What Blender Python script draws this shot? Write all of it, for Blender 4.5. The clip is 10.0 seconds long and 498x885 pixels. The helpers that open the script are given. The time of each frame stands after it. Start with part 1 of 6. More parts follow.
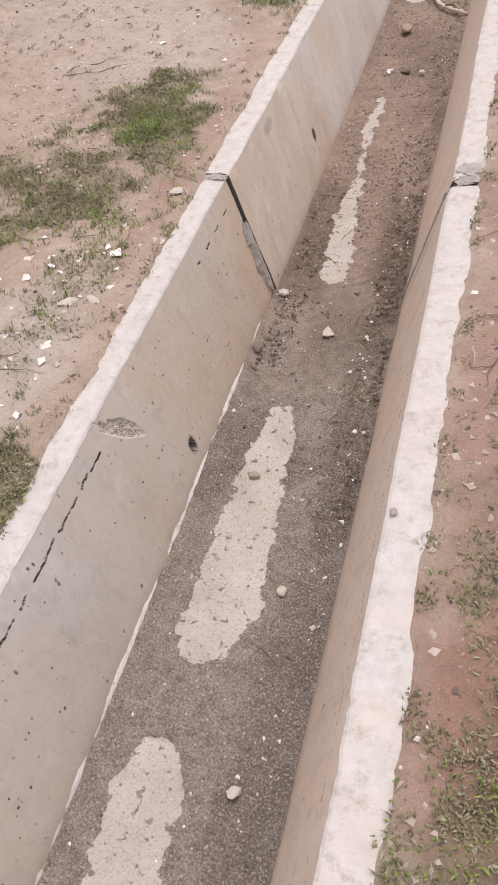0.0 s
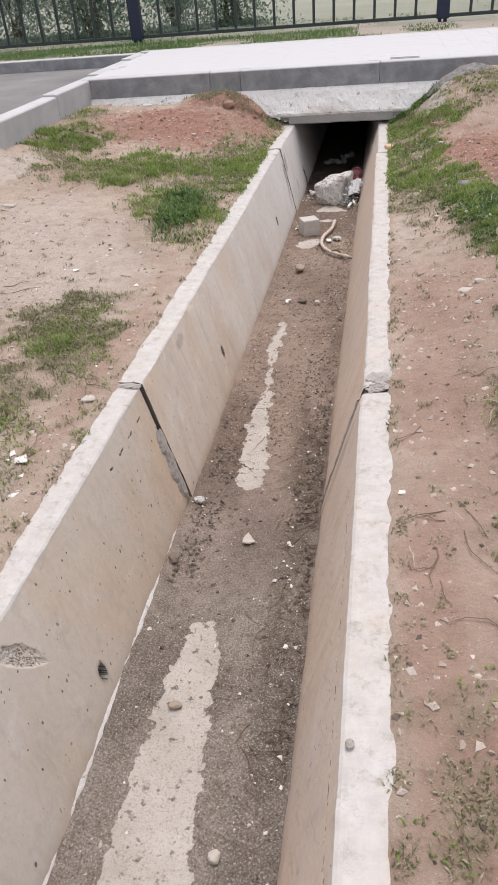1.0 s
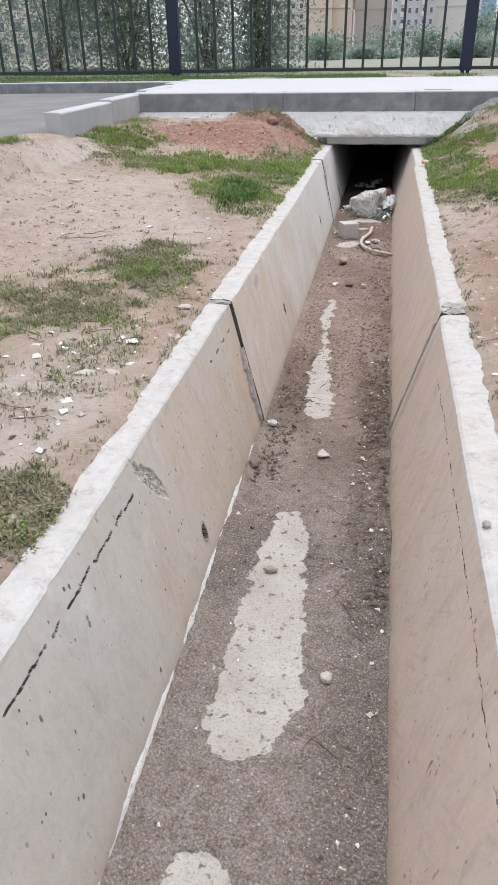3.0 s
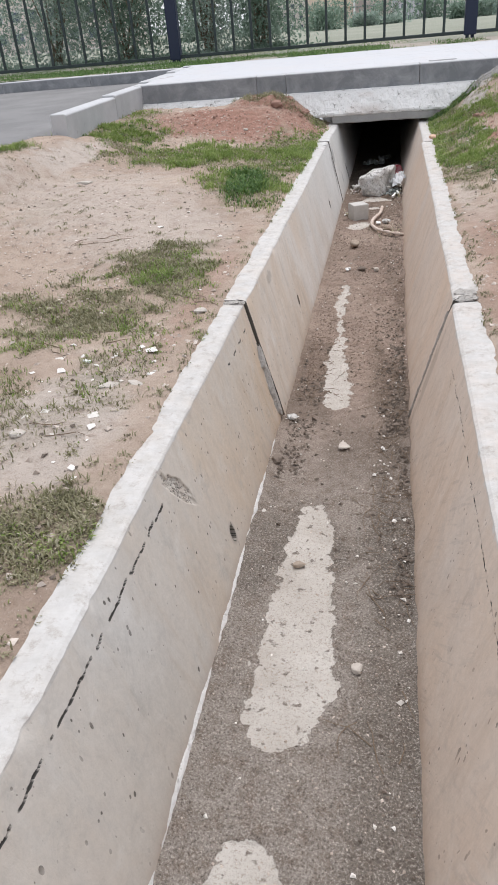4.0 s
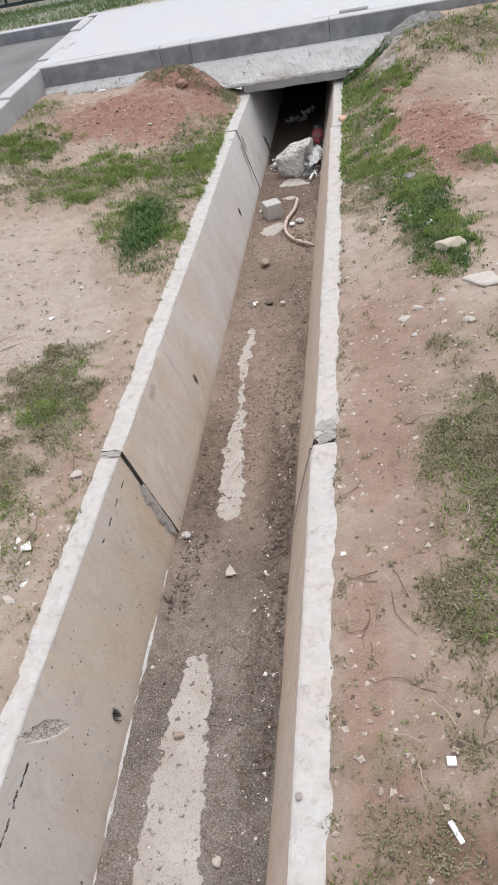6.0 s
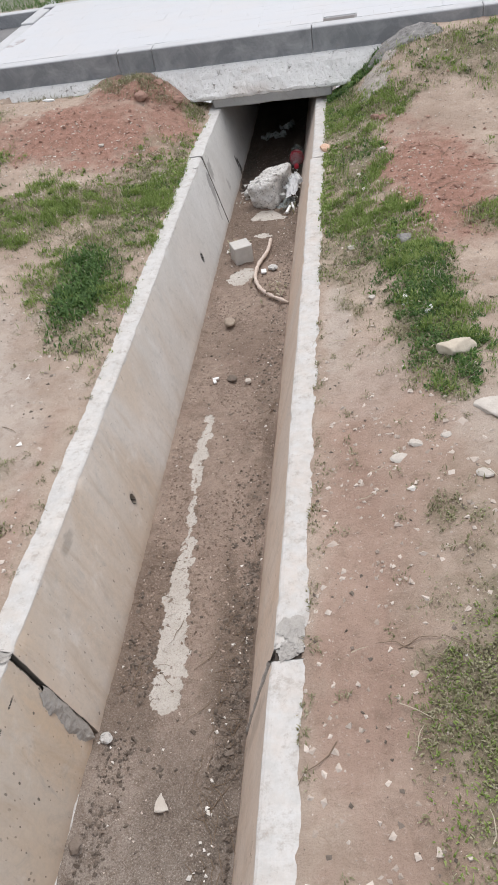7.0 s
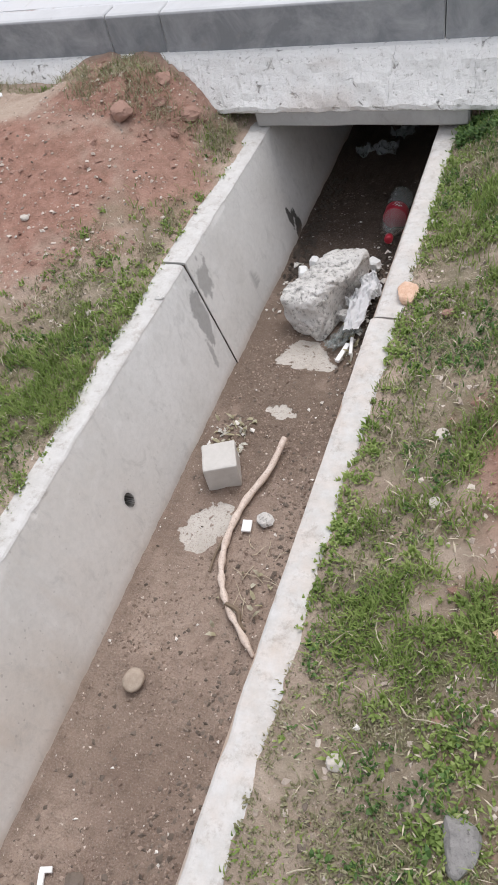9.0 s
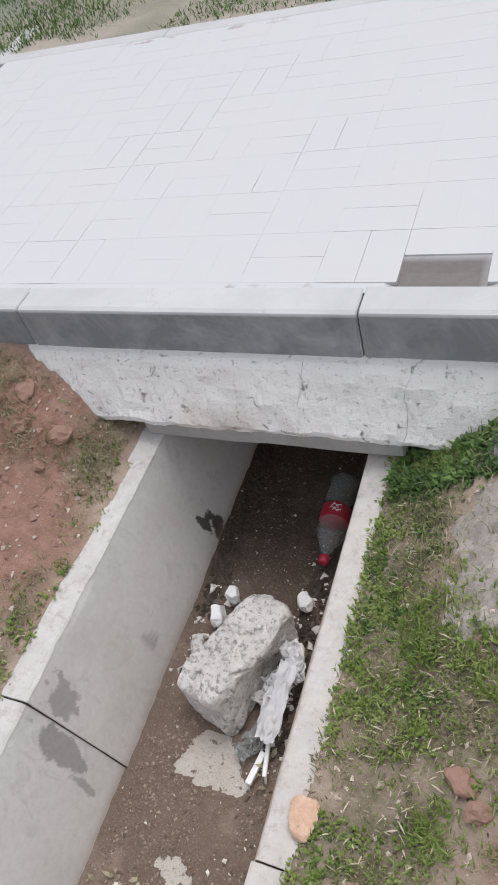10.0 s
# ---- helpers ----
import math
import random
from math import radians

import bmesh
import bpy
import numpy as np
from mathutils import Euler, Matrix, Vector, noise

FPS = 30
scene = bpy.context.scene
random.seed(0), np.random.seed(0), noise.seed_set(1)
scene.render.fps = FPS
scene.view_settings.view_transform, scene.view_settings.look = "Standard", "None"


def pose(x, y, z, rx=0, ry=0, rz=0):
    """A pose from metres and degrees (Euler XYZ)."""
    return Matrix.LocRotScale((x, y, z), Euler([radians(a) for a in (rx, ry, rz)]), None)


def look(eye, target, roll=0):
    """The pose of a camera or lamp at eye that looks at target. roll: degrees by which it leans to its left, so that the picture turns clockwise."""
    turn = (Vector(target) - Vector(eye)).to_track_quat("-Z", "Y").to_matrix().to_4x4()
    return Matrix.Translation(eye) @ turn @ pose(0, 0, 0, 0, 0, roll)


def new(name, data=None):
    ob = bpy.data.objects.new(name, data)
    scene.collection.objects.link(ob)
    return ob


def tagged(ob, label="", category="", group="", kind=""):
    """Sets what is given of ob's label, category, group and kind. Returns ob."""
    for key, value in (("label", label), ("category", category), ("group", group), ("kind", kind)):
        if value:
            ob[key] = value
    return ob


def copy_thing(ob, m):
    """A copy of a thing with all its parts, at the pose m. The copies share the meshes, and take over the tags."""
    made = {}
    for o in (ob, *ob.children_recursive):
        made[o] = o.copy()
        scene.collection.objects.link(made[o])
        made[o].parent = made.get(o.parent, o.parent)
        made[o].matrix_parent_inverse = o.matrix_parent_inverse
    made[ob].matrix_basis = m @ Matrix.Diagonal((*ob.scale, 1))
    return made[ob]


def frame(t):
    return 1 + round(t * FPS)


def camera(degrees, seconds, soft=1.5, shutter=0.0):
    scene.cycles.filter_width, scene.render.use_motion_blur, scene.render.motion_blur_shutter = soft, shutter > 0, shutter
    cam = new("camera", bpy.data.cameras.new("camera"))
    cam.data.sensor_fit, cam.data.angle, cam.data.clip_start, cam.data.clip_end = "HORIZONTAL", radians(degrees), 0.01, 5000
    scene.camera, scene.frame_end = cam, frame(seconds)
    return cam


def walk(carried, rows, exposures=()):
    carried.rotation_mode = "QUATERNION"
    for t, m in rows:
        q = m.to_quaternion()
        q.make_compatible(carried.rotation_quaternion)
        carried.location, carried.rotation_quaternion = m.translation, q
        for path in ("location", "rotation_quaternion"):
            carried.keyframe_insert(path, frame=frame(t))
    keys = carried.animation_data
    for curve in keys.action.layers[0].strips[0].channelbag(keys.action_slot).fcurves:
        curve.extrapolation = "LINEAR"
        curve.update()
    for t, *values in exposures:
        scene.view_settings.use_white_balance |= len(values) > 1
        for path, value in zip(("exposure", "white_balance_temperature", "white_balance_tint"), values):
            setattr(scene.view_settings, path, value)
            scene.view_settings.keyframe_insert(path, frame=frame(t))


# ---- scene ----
cam = camera(39.1, 10.0, soft=1.7)
PATH = [
    (0, (0.327, -1.544, 1.415), (-0.23, -0.369, -0.105), -12.1),
    (0.5, (0.309, -1.464, 1.461), (-0.132, 0.023, 0.197), -7.5),
    (1, (0.261, -1.469, 1.321), (-0.083, 0.165, 0.221), -4.8),
    (1.5, (0.197, -1.524, 1.211), (0.044, 0.157, 0.139), 1.2),
    (2, (0.125, -1.632, 1.146), (-0.013, 0.069, 0.102), 2.5),
    (2.5, (0.061, -1.759, 1.087), (-0.148, -0.027, 0.108), 1.4),
    (3, (0.043, -1.814, 1.049), (-0.279, -0.097, 0.076), -1.0),
    (3.2, (0.044, -1.834, 1.044), (-0.299, -0.121, 0.07), -1.4),
    (4.3, (0.063, -1.827, 1.239), (-0.306, -0.193, 0.147), -8.5),
    (4.5, (0.113, -1.783, 1.358), (-0.233, -0.189, 0.199), -10.8),
    (5, (0.288, -1.585, 1.598), (0.027, -0.039, 0.356), -10.2),
    (5.5, (0.422, -1.502, 1.737), (0.121, 0.028, 0.486), -10.7),
    (5.7, (0.449, -1.496, 1.785), (0.073, 0.017, 0.532), -13.2),
    (6.8, (0.41, -0.851, 1.77), (0.068, 0.586, 0.421), -9.4),
    (7, (0.446, -0.643, 1.765), (0.128, 0.825, 0.444), -10.3),
    (7.5, (0.548, -0.099, 1.766), (0.119, 1.31, 0.413), -11.9),
    (8, (0.585, 0.532, 1.699), (0.086, 1.813, 0.246), -15.8),
    (8.5, (0.632, 1.123, 1.672), (0.039, 2.218, 0.107), -18.2),
    (9, (0.614, 1.712, 1.626), (-0.069, 2.836, 0.118), -15.6),
    (9.5, (0.649, 2.377, 1.737), (-0.123, 3.508, 0.28), -20.1),
    (10, (0.671, 2.956, 1.818), (-0.114, 4.086, 0.366), -21.4),
]
walk(cam, [(t, look(eye, target, roll)) for t, eye, target, roll in PATH],
     [(0.0, 0.54, 6750, 20), (1.5, 0.57, 6350, 13), (3.2, 0.63, 6150, 11), (5.0, 0.50, 6300, 12), (7.5, 0.52, 6300, 11), (8.4, 0.58, 6300, 11), (9.0, 0.58, 6250, 12), (10.0, 0.37, 6300, 12)])

# ---- world and light: a bright, evenly overcast day, the brighter sky ahead ----
SUN_EL, SUN_AZ = 66.0, 8.0
world = bpy.data.worlds.new("overcast_sky")
scene.world = world
world.use_nodes = True
wn, wl = world.node_tree.nodes, world.node_tree.links
sky = wn.new("ShaderNodeTexSky")
sky.sky_type, sky.sun_disc = "NISHITA", False
sky.sun_elevation, sky.sun_rotation = radians(SUN_EL), radians(SUN_AZ)
sky.air_density, sky.dust_density, sky.ozone_density = 1.0, 4.0, 1.0
veil = wn.new("ShaderNodeMix")
veil.data_type, veil.inputs[0].default_value = "RGBA", 0.72
veil.inputs[7].default_value = (9.0, 9.1, 9.3, 1)
wl.new(sky.outputs[0], veil.inputs[6])
wl.new(veil.outputs[2], wn["Background"].inputs[0])
wn["Background"].inputs[1].default_value = 0.085

sun = new("sun", bpy.data.lights.new("sun", "SUN"))
sun.data.energy, sun.data.angle, sun.data.color = 1.5, radians(40), (1.0, 0.97, 0.93)
sun.matrix_world = look((0, 0, 0), (-math.sin(radians(SUN_AZ)) * math.cos(radians(SUN_EL)),
                                    -math.cos(radians(SUN_AZ)) * math.cos(radians(SUN_EL)), -math.sin(radians(SUN_EL))))


# ---- node materials ----
class Nodes:
    """A short hand for one material's nodes."""

    def __init__(self, name):
        self.mat = bpy.data.materials.new(name)
        self.mat.use_nodes = True
        self.tree = self.mat.node_tree
        self.bsdf = self.tree.nodes["Principled BSDF"]
        self.coord = self.add("ShaderNodeTexCoord").outputs["Object"]

    def add(self, kind):
        return self.tree.nodes.new(kind)

    def put(self, value, socket):
        if isinstance(value, bpy.types.NodeSocket):
            self.tree.links.new(value, socket)
        elif isinstance(value, (tuple, list)):
            socket.default_value = (*value, 1) if len(value) == 3 and len(socket.default_value) == 4 else value
        else:
            socket.default_value = value

    def scaled(self, sx, sy, sz):
        m = self.add("ShaderNodeMapping")
        self.put(self.coord, m.inputs["Vector"])
        m.inputs["Scale"].default_value = (sx, sy, sz)
        return m.outputs[0]

    def noise(self, scale, detail=4, rough=0.6, vec=None, warp=0.0):
        n = self.add("ShaderNodeTexNoise")
        self.put(self.coord if vec is None else vec, n.inputs["Vector"])
        n.inputs["Scale"].default_value, n.inputs["Detail"].default_value = scale, detail
        n.inputs["Roughness"].default_value, n.inputs["Distortion"].default_value = rough, warp
        return n.outputs["Fac"]

    def cells(self, scale, vec=None, random=1.0):
        n = self.add("ShaderNodeTexVoronoi")
        self.put(self.coord if vec is None else vec, n.inputs["Vector"])
        n.inputs["Scale"].default_value, n.inputs["Randomness"].default_value = scale, random
        return n

    def ramp(self, fac, *stops):
        r = self.add("ShaderNodeValToRGB")
        self.put(fac, r.inputs[0])
        e = r.color_ramp.elements
        while len(e) < len(stops):
            e.new(0.5)
        for el, (p, c) in zip(e, stops):
            el.position, el.color = p, ((c, c, c, 1) if not isinstance(c, tuple) else (*c, 1))
        return r.outputs[0]

    def mix(self, fac, a, b, mode="MIX"):
        m = self.add("ShaderNodeMix")
        m.data_type, m.blend_type = "RGBA", mode
        self.put(fac, m.inputs[0])
        self.put(a, m.inputs[6])
        self.put(b, m.inputs[7])
        return m.outputs[2]

    def calc(self, op, a, b=0.0):
        m = self.add("ShaderNodeMath")
        m.operation = op
        self.put(a, m.inputs[0])
        self.put(b, m.inputs[1])
        return m.outputs[0]

    def attr(self, name):
        a = self.add("ShaderNodeAttribute")
        a.attribute_name = name
        return a.outputs["Fac"]

    def chance(self, per_object=True):
        if per_object:
            return self.add("ShaderNodeObjectInfo").outputs["Random"]
        return self.add("ShaderNodeNewGeometry").outputs["Random Per Island"]

    def done(self, color, rough=0.9, height=None, strength=0.4, dist=0.004, spec=0.3, metal=0.0):
        b = self.bsdf
        self.put(color, b.inputs["Base Color"])
        self.put(rough, b.inputs["Roughness"])
        b.inputs["Metallic"].default_value = metal
        b.inputs["Specular IOR Level"].default_value = spec
        if height is not None:
            bump = self.add("ShaderNodeBump")
            bump.inputs["Strength"].default_value, bump.inputs["Distance"].default_value = strength, dist
            self.put(height, bump.inputs["Height"])
            self.tree.links.new(bump.outputs[0], b.inputs["Normal"])
        return self.mat


def cast_concrete(name, light, dark, tan, pits=True, tan_amount=0.5, strokes=0.0):
    """Formed concrete: blotches, tan wash, small dark air holes; reads the crest attribute and one for stains and
    painted hole shade.
    """
    n = Nodes(name)
    big = n.noise(2.2, 5, 0.6, warp=0.6)
    fine = n.noise(60, 5, 0.7)
    col = n.mix(n.ramp(big, (0.3, 0.0), (0.7, 1.0)), dark, light)
    streak = n.noise(1.6, 4, 0.6, n.scaled(1, 1.3, 0.6), 0.8)
    col = n.mix(n.calc("MULTIPLY", n.calc("MULTIPLY", n.ramp(streak, (0.28, 0.12), (0.64, 1.0)), tan_amount), n.attr("wash")), col, tan)
    col = n.mix(n.ramp(n.noise(9, 5, 0.7, warp=0.4), (0.58, 0.0), (0.72, 0.35)), col, tuple(c * 0.72 for c in dark))
    col = n.mix(n.calc("MULTIPLY", n.ramp(fine, (0.35, 1.0), (0.6, 0.0)), 0.16), col, tuple(c * 0.6 for c in dark))
    smudge = n.noise(16, 6, 0.75, n.scaled(1, 1, 0.6), 0.7)
    drip = n.noise(5, 5, 0.7, n.scaled(1, 2.6, 0.5), 0.5)
    col = n.mix(n.calc("MULTIPLY", n.ramp(drip, (0.52, 0.0), (0.68, 0.5)), n.attr("wash")), col, tuple(c * 0.74 for c in tan))
    if strokes:
        turn = n.add("ShaderNodeMapping")
        n.put(n.coord, turn.inputs["Vector"])
        turn.inputs["Rotation"].default_value = (radians(42), 0, 0)
        long = n.add("ShaderNodeMapping")
        n.put(turn.outputs[0], long.inputs["Vector"])
        long.inputs["Scale"].default_value = (1, 1, 9)
        line = n.noise(9, 4, 0.6, long.outputs[0], 0.2)
        where = n.ramp(n.noise(4, 3, 0.6), (0.42, 0.0), (0.6, strokes))
        col = n.mix(n.calc("MULTIPLY", n.ramp(line, (0.56, 0.0), (0.66, 0.8)), where), col, tuple(c * 0.62 for c in dark))
        col = n.mix(n.calc("MULTIPLY", n.ramp(line, (0.34, 0.5), (0.44, 0.0)), where), col, light)
    col = n.mix(n.ramp(smudge, (0.54, 0.0), (0.72, 0.42)), col, tuple(c * 0.6 for c in dark))
    col = n.mix(n.ramp(n.noise(11, 5, 0.7, warp=0.5), (0.56, 0.0), (0.7, 0.25)), col, tuple(min(0.8, c * 1.12) for c in light))
    height = n.calc("ADD", n.calc("MULTIPLY", fine, 0.5), n.calc("MULTIPLY", smudge, 0.4))
    if pits:
        warped = n.mix(0.035, n.scaled(1, 1, 0.55), n.add("ShaderNodeTexNoise").outputs["Color"])
        v = n.cells(88, warped)
        keep = n.calc("MULTIPLY", n.ramp(n.noise(7, 4, 0.7), (0.40, 0.1), (0.58, 1.0)), n.attr("pitted"))
        keep = n.calc("MULTIPLY", keep, n.calc("SUBTRACT", 1.0, n.attr("crest")))
        size = n.calc("MULTIPLY", n.calc("POWER", v.outputs["Color"], 3.0), 0.44)
        pit = n.calc("MULTIPLY", n.ramp(n.calc("SUBTRACT", size, v.outputs["Distance"]), (0.0, 0.0), (0.07, 1.0)), keep)
        col = n.mix(n.calc("MULTIPLY", pit, 0.85), col, (0.07, 0.06, 0.05))
        height = n.calc("SUBTRACT", height, pit)
    crest = n.calc("MULTIPLY", n.attr("crest"), n.ramp(n.noise(14, 6, 0.7), (0.28, 0.55), (0.6, 1.0)))
    col = n.mix(crest, col, n.mix(n.ramp(n.noise(26, 5, 0.75), (0.38, 0.0), (0.62, 1.0)), (0.46, 0.443, 0.42), (0.535, 0.52, 0.50)))
    col = n.mix(n.calc("MULTIPLY", n.attr("crest"), n.ramp(n.noise(30, 6, 0.8), (0.52, 0.0), (0.66, 0.75))), col, (0.34, 0.30, 0.265))
    col = n.mix(n.attr("stain_shade"), col, (0.07, 0.065, 0.058))
    col = n.mix(n.attr("mud"), col, (0.33, 0.235, 0.17))
    return n.done(col, 0.9, height, 0.5, 0.004)


WALL = cast_concrete("pale_cast_concrete", (0.68, 0.67, 0.65), (0.58, 0.568, 0.543), (0.57, 0.435, 0.31), tan_amount=1.0)
WALL_OLD = cast_concrete("pitted_cast_concrete", (0.61, 0.60, 0.575), (0.51, 0.495, 0.465), (0.56, 0.435, 0.315), tan_amount=1.0)
WALL_EAST = cast_concrete("mud_washed_concrete", (0.60, 0.535, 0.475), (0.51, 0.44, 0.385), (0.57, 0.43, 0.325), tan_amount=0.9, strokes=0.4)
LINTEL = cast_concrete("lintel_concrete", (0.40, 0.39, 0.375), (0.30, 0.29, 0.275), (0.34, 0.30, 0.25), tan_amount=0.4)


def rough_concrete():
    n = Nodes("rough_poured_concrete")
    big, fine, pock = n.noise(5, 5, 0.65), n.noise(60, 6, 0.75), n.noise(30, 3, 0.5, warp=0.8)
    col = n.mix(n.ramp(big, (0.3, 0.0), (0.7, 1.0)), (0.74, 0.725, 0.70), (0.84, 0.825, 0.80))
    col = n.mix(n.ramp(fine, (0.30, 0.8), (0.44, 0.0)), col, (0.33, 0.30, 0.265))
    pit = n.ramp(pock, (0.27, 1.0), (0.36, 0.0))
    col = n.mix(n.calc("MULTIPLY", pit, 0.75), col, (0.22, 0.195, 0.17))
    col = n.mix(n.attr("mud"), col, (0.40, 0.29, 0.22))
    col = n.mix(n.attr("stain_shade"), col, (0.12, 0.10, 0.085))
    return n.done(col, 0.95, n.calc("SUBTRACT", n.calc("ADD", fine, n.noise(16, 4)), pit), 0.75, 0.011)


def kerb_concrete():
    """Grey kerb concrete; an attribute darkens the front face, painted shade and splash dirt in one."""
    n = Nodes("kerb_concrete")
    big, fine = n.noise(4, 5, 0.65, warp=0.5), n.noise(120, 4, 0.7)
    col = n.mix(n.ramp(big, (0.3, 0.0), (0.68, 1.0)), (0.46, 0.46, 0.465), (0.56, 0.56, 0.565))
    col = n.mix(n.calc("MULTIPLY", n.chance(), 0.2), col, (0.42, 0.42, 0.43))
    # blotchy dark tone of the front face, shade included in the colour
    dirt = n.calc("MULTIPLY", n.attr("shaded_grime"), n.ramp(n.noise(7, 5, 0.7, warp=0.5), (0.28, 0.45), (0.6, 0.95)))
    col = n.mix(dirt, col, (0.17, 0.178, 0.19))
    col = n.mix(n.ramp(n.noise(11, 5, 0.75), (0.6, 0.0), (0.74, 0.5)), col, (0.22, 0.205, 0.19))
    col = n.mix(n.calc("MULTIPLY", fine, 0.25), col, (0.36, 0.36, 0.36))
    return n.done(col, 0.85, fine, 0.35, 0.002)


def paver_concrete():
    n = Nodes("paver_concrete")
    place = n.add("ShaderNodeNewGeometry").outputs["Position"]
    col = n.mix(n.chance(), (0.527, 0.533, 0.549), (0.531, 0.537, 0.553))
    col = n.mix(n.ramp(n.noise(2.2, 5, 0.65, place), (0.45, 0.0), (0.7, 0.4)), col, (0.56, 0.525, 0.50))
    fine = n.noise(150, 4, 0.7, place)
    col = n.mix(n.calc("MULTIPLY", fine, 0.22), col, (0.47, 0.465, 0.46))
    return n.done(col, 0.85, fine, 0.3, 0.0015)


def joint_sand():
    n = Nodes("joint_sand")
    f = n.noise(40, 6, 0.75)
    col = n.mix(n.ramp(n.noise(3.5, 5, 0.7), (0.34, 0.0), (0.44, 1.0)), (0.30, 0.25, 0.235), (0.54, 0.545, 0.56))
    col = n.mix(n.attr("dirt"), col, (0.14, 0.125, 0.115))
    return n.done(n.mix(n.calc("MULTIPLY", f, 0.25), col, (0.48, 0.47, 0.46)), 0.95, f, 0.6, 0.003)


def bed_silt():
    """Damp sandy silt; by attributes darker where wet, shaded in colour inside the culvert, greyer and grittier
    upstream, and swept off the bare concrete in patches.
    """
    n = Nodes("damp_sandy_silt")
    big, mid, fine = n.noise(3, 6, 0.65, warp=0.5), n.noise(28, 5, 0.7), n.noise(230, 4, 0.8)
    col = n.mix(n.ramp(big, (0.32, 0.0), (0.68, 1.0)), (0.235, 0.172, 0.137), (0.345, 0.268, 0.216))
    rough_bed = n.calc("ADD", 0.3, n.calc("MULTIPLY", n.attr("grit"), 0.65))
    grit = n.mix(n.ramp(mid, (0.3, 0.0), (0.7, 1.0)), (0.19, 0.165, 0.142), (0.28, 0.247, 0.215))
    col = n.mix(n.attr("grit"), col, grit)
    col = n.mix(n.ramp(mid, (0.36, 0.5), (0.52, 0.0)), col, (0.17, 0.125, 0.095))
    col = n.mix(n.calc("MULTIPLY", n.attr("wet"), 0.72), col, n.mix(n.attr("grit"), (0.115, 0.082, 0.06), (0.108, 0.092, 0.076)))
    col = n.mix(n.attr("tunnel_shade"), col, (0.045, 0.031, 0.024))
    col = n.mix(n.calc("MULTIPLY", n.ramp(fine, (0.53, 0.0), (0.64, 0.85)), rough_bed), col, (0.46, 0.415, 0.37))
    col = n.mix(n.calc("MULTIPLY", n.ramp(fine, (0.36, 0.9), (0.47, 0.0)), rough_bed), col, (0.07, 0.056, 0.046))
    pock, speck = n.noise(48, 3, 0.55), n.noise(190, 4, 0.8)
    bare = n.mix(n.ramp(n.noise(7, 4), (0.35, 0.0), (0.65, 1.0)), (0.45, 0.41, 0.365), (0.56, 0.525, 0.48))
    bare = n.mix(n.ramp(speck, (0.35, 0.7), (0.48, 0.0)), bare, (0.27, 0.215, 0.17))
    edge = n.calc("ADD", n.attr("bare"), n.calc("MULTIPLY", n.calc("SUBTRACT", pock, 0.56), 1.7))
    cover = n.calc("MULTIPLY", n.ramp(edge, (0.42, 0.0), (0.52, 1.0)), n.ramp(pock, (0.335, 0.1), (0.385, 1.0)))
    cover = n.calc("MULTIPLY", cover, n.ramp(n.attr("bare"), (0.08, 0.0), (0.2, 1.0)))
    col = n.mix(cover, col, bare)
    crumb = n.cells(150)
    lumps = n.calc("MULTIPLY", n.ramp(crumb.outputs["Distance"], (0.1, 1.0), (0.55, 0.0)), n.ramp(n.noise(16, 4, 0.7), (0.42, 0.0), (0.58, 1.0)))
    lumps = n.calc("MULTIPLY", lumps, n.calc("SUBTRACT", 1.0, cover))
    col = n.mix(n.calc("MULTIPLY", n.calc("MULTIPLY", lumps, crumb.outputs["Color"]), 0.4), col, (0.40, 0.33, 0.275))
    height = n.calc("SUBTRACT", n.calc("ADD", n.calc("MULTIPLY", fine, 0.6), mid), n.calc("MULTIPLY", cover, 0.25))
    return n.done(col, 0.92, n.calc("ADD", height, n.calc("MULTIPLY", lumps, 0.35)), 0.8, 0.0065, spec=0.2)


def soil():
    """Dry trampled soil: beige, pinkish or red clay by the red attribute, darker humus under grass."""
    n = Nodes("dry_clay_soil")
    big, mid, fine = n.noise(2.6, 6, 0.65, warp=0.7), n.noise(22, 6, 0.72), n.noise(130, 5, 0.8)
    col = n.mix(n.ramp(big, (0.3, 0.0), (0.7, 1.0)), (0.33, 0.25, 0.195), (0.49, 0.395, 0.32))
    clay = n.mix(n.ramp(mid, (0.3, 0.0), (0.7, 1.0)), (0.23, 0.120, 0.088), (0.385, 0.228, 0.176))
    col = n.mix(n.attr("red"), col, clay)
    pale = n.mix(mid, (0.42, 0.36, 0.31), (0.53, 0.465, 0.41))
    col = n.mix(n.attr("pale"), col, pale)
    turf = n.mix(mid, (0.085, 0.082, 0.042), (0.20, 0.18, 0.11))
    col = n.mix(n.calc("MULTIPLY", n.attr("grass"), n.ramp(n.noise(12, 5, 0.7), (0.35, 0.35), (0.6, 0.95))), col, turf)
    col = n.mix(n.ramp(mid, (0.33, 0.4), (0.48, 0.0)), col, (0.24, 0.17, 0.125))
    col = n.mix(n.ramp(fine, (0.58, 0.0), (0.74, 0.6)), col, (0.66, 0.59, 0.52))
    col = n.mix(n.ramp(fine, (0.28, 0.6), (0.42, 0.0)), col, (0.20, 0.14, 0.10))
    far = n.mix(n.noise(0.35, 6, 0.7), (0.20, 0.22, 0.165), (0.36, 0.36, 0.30))
    col = n.mix(n.attr("field"), col, far)
    return n.done(col, 0.95, n.calc("ADD", n.calc("MULTIPLY", fine, 0.6), mid), 0.8, 0.012, spec=0.15)


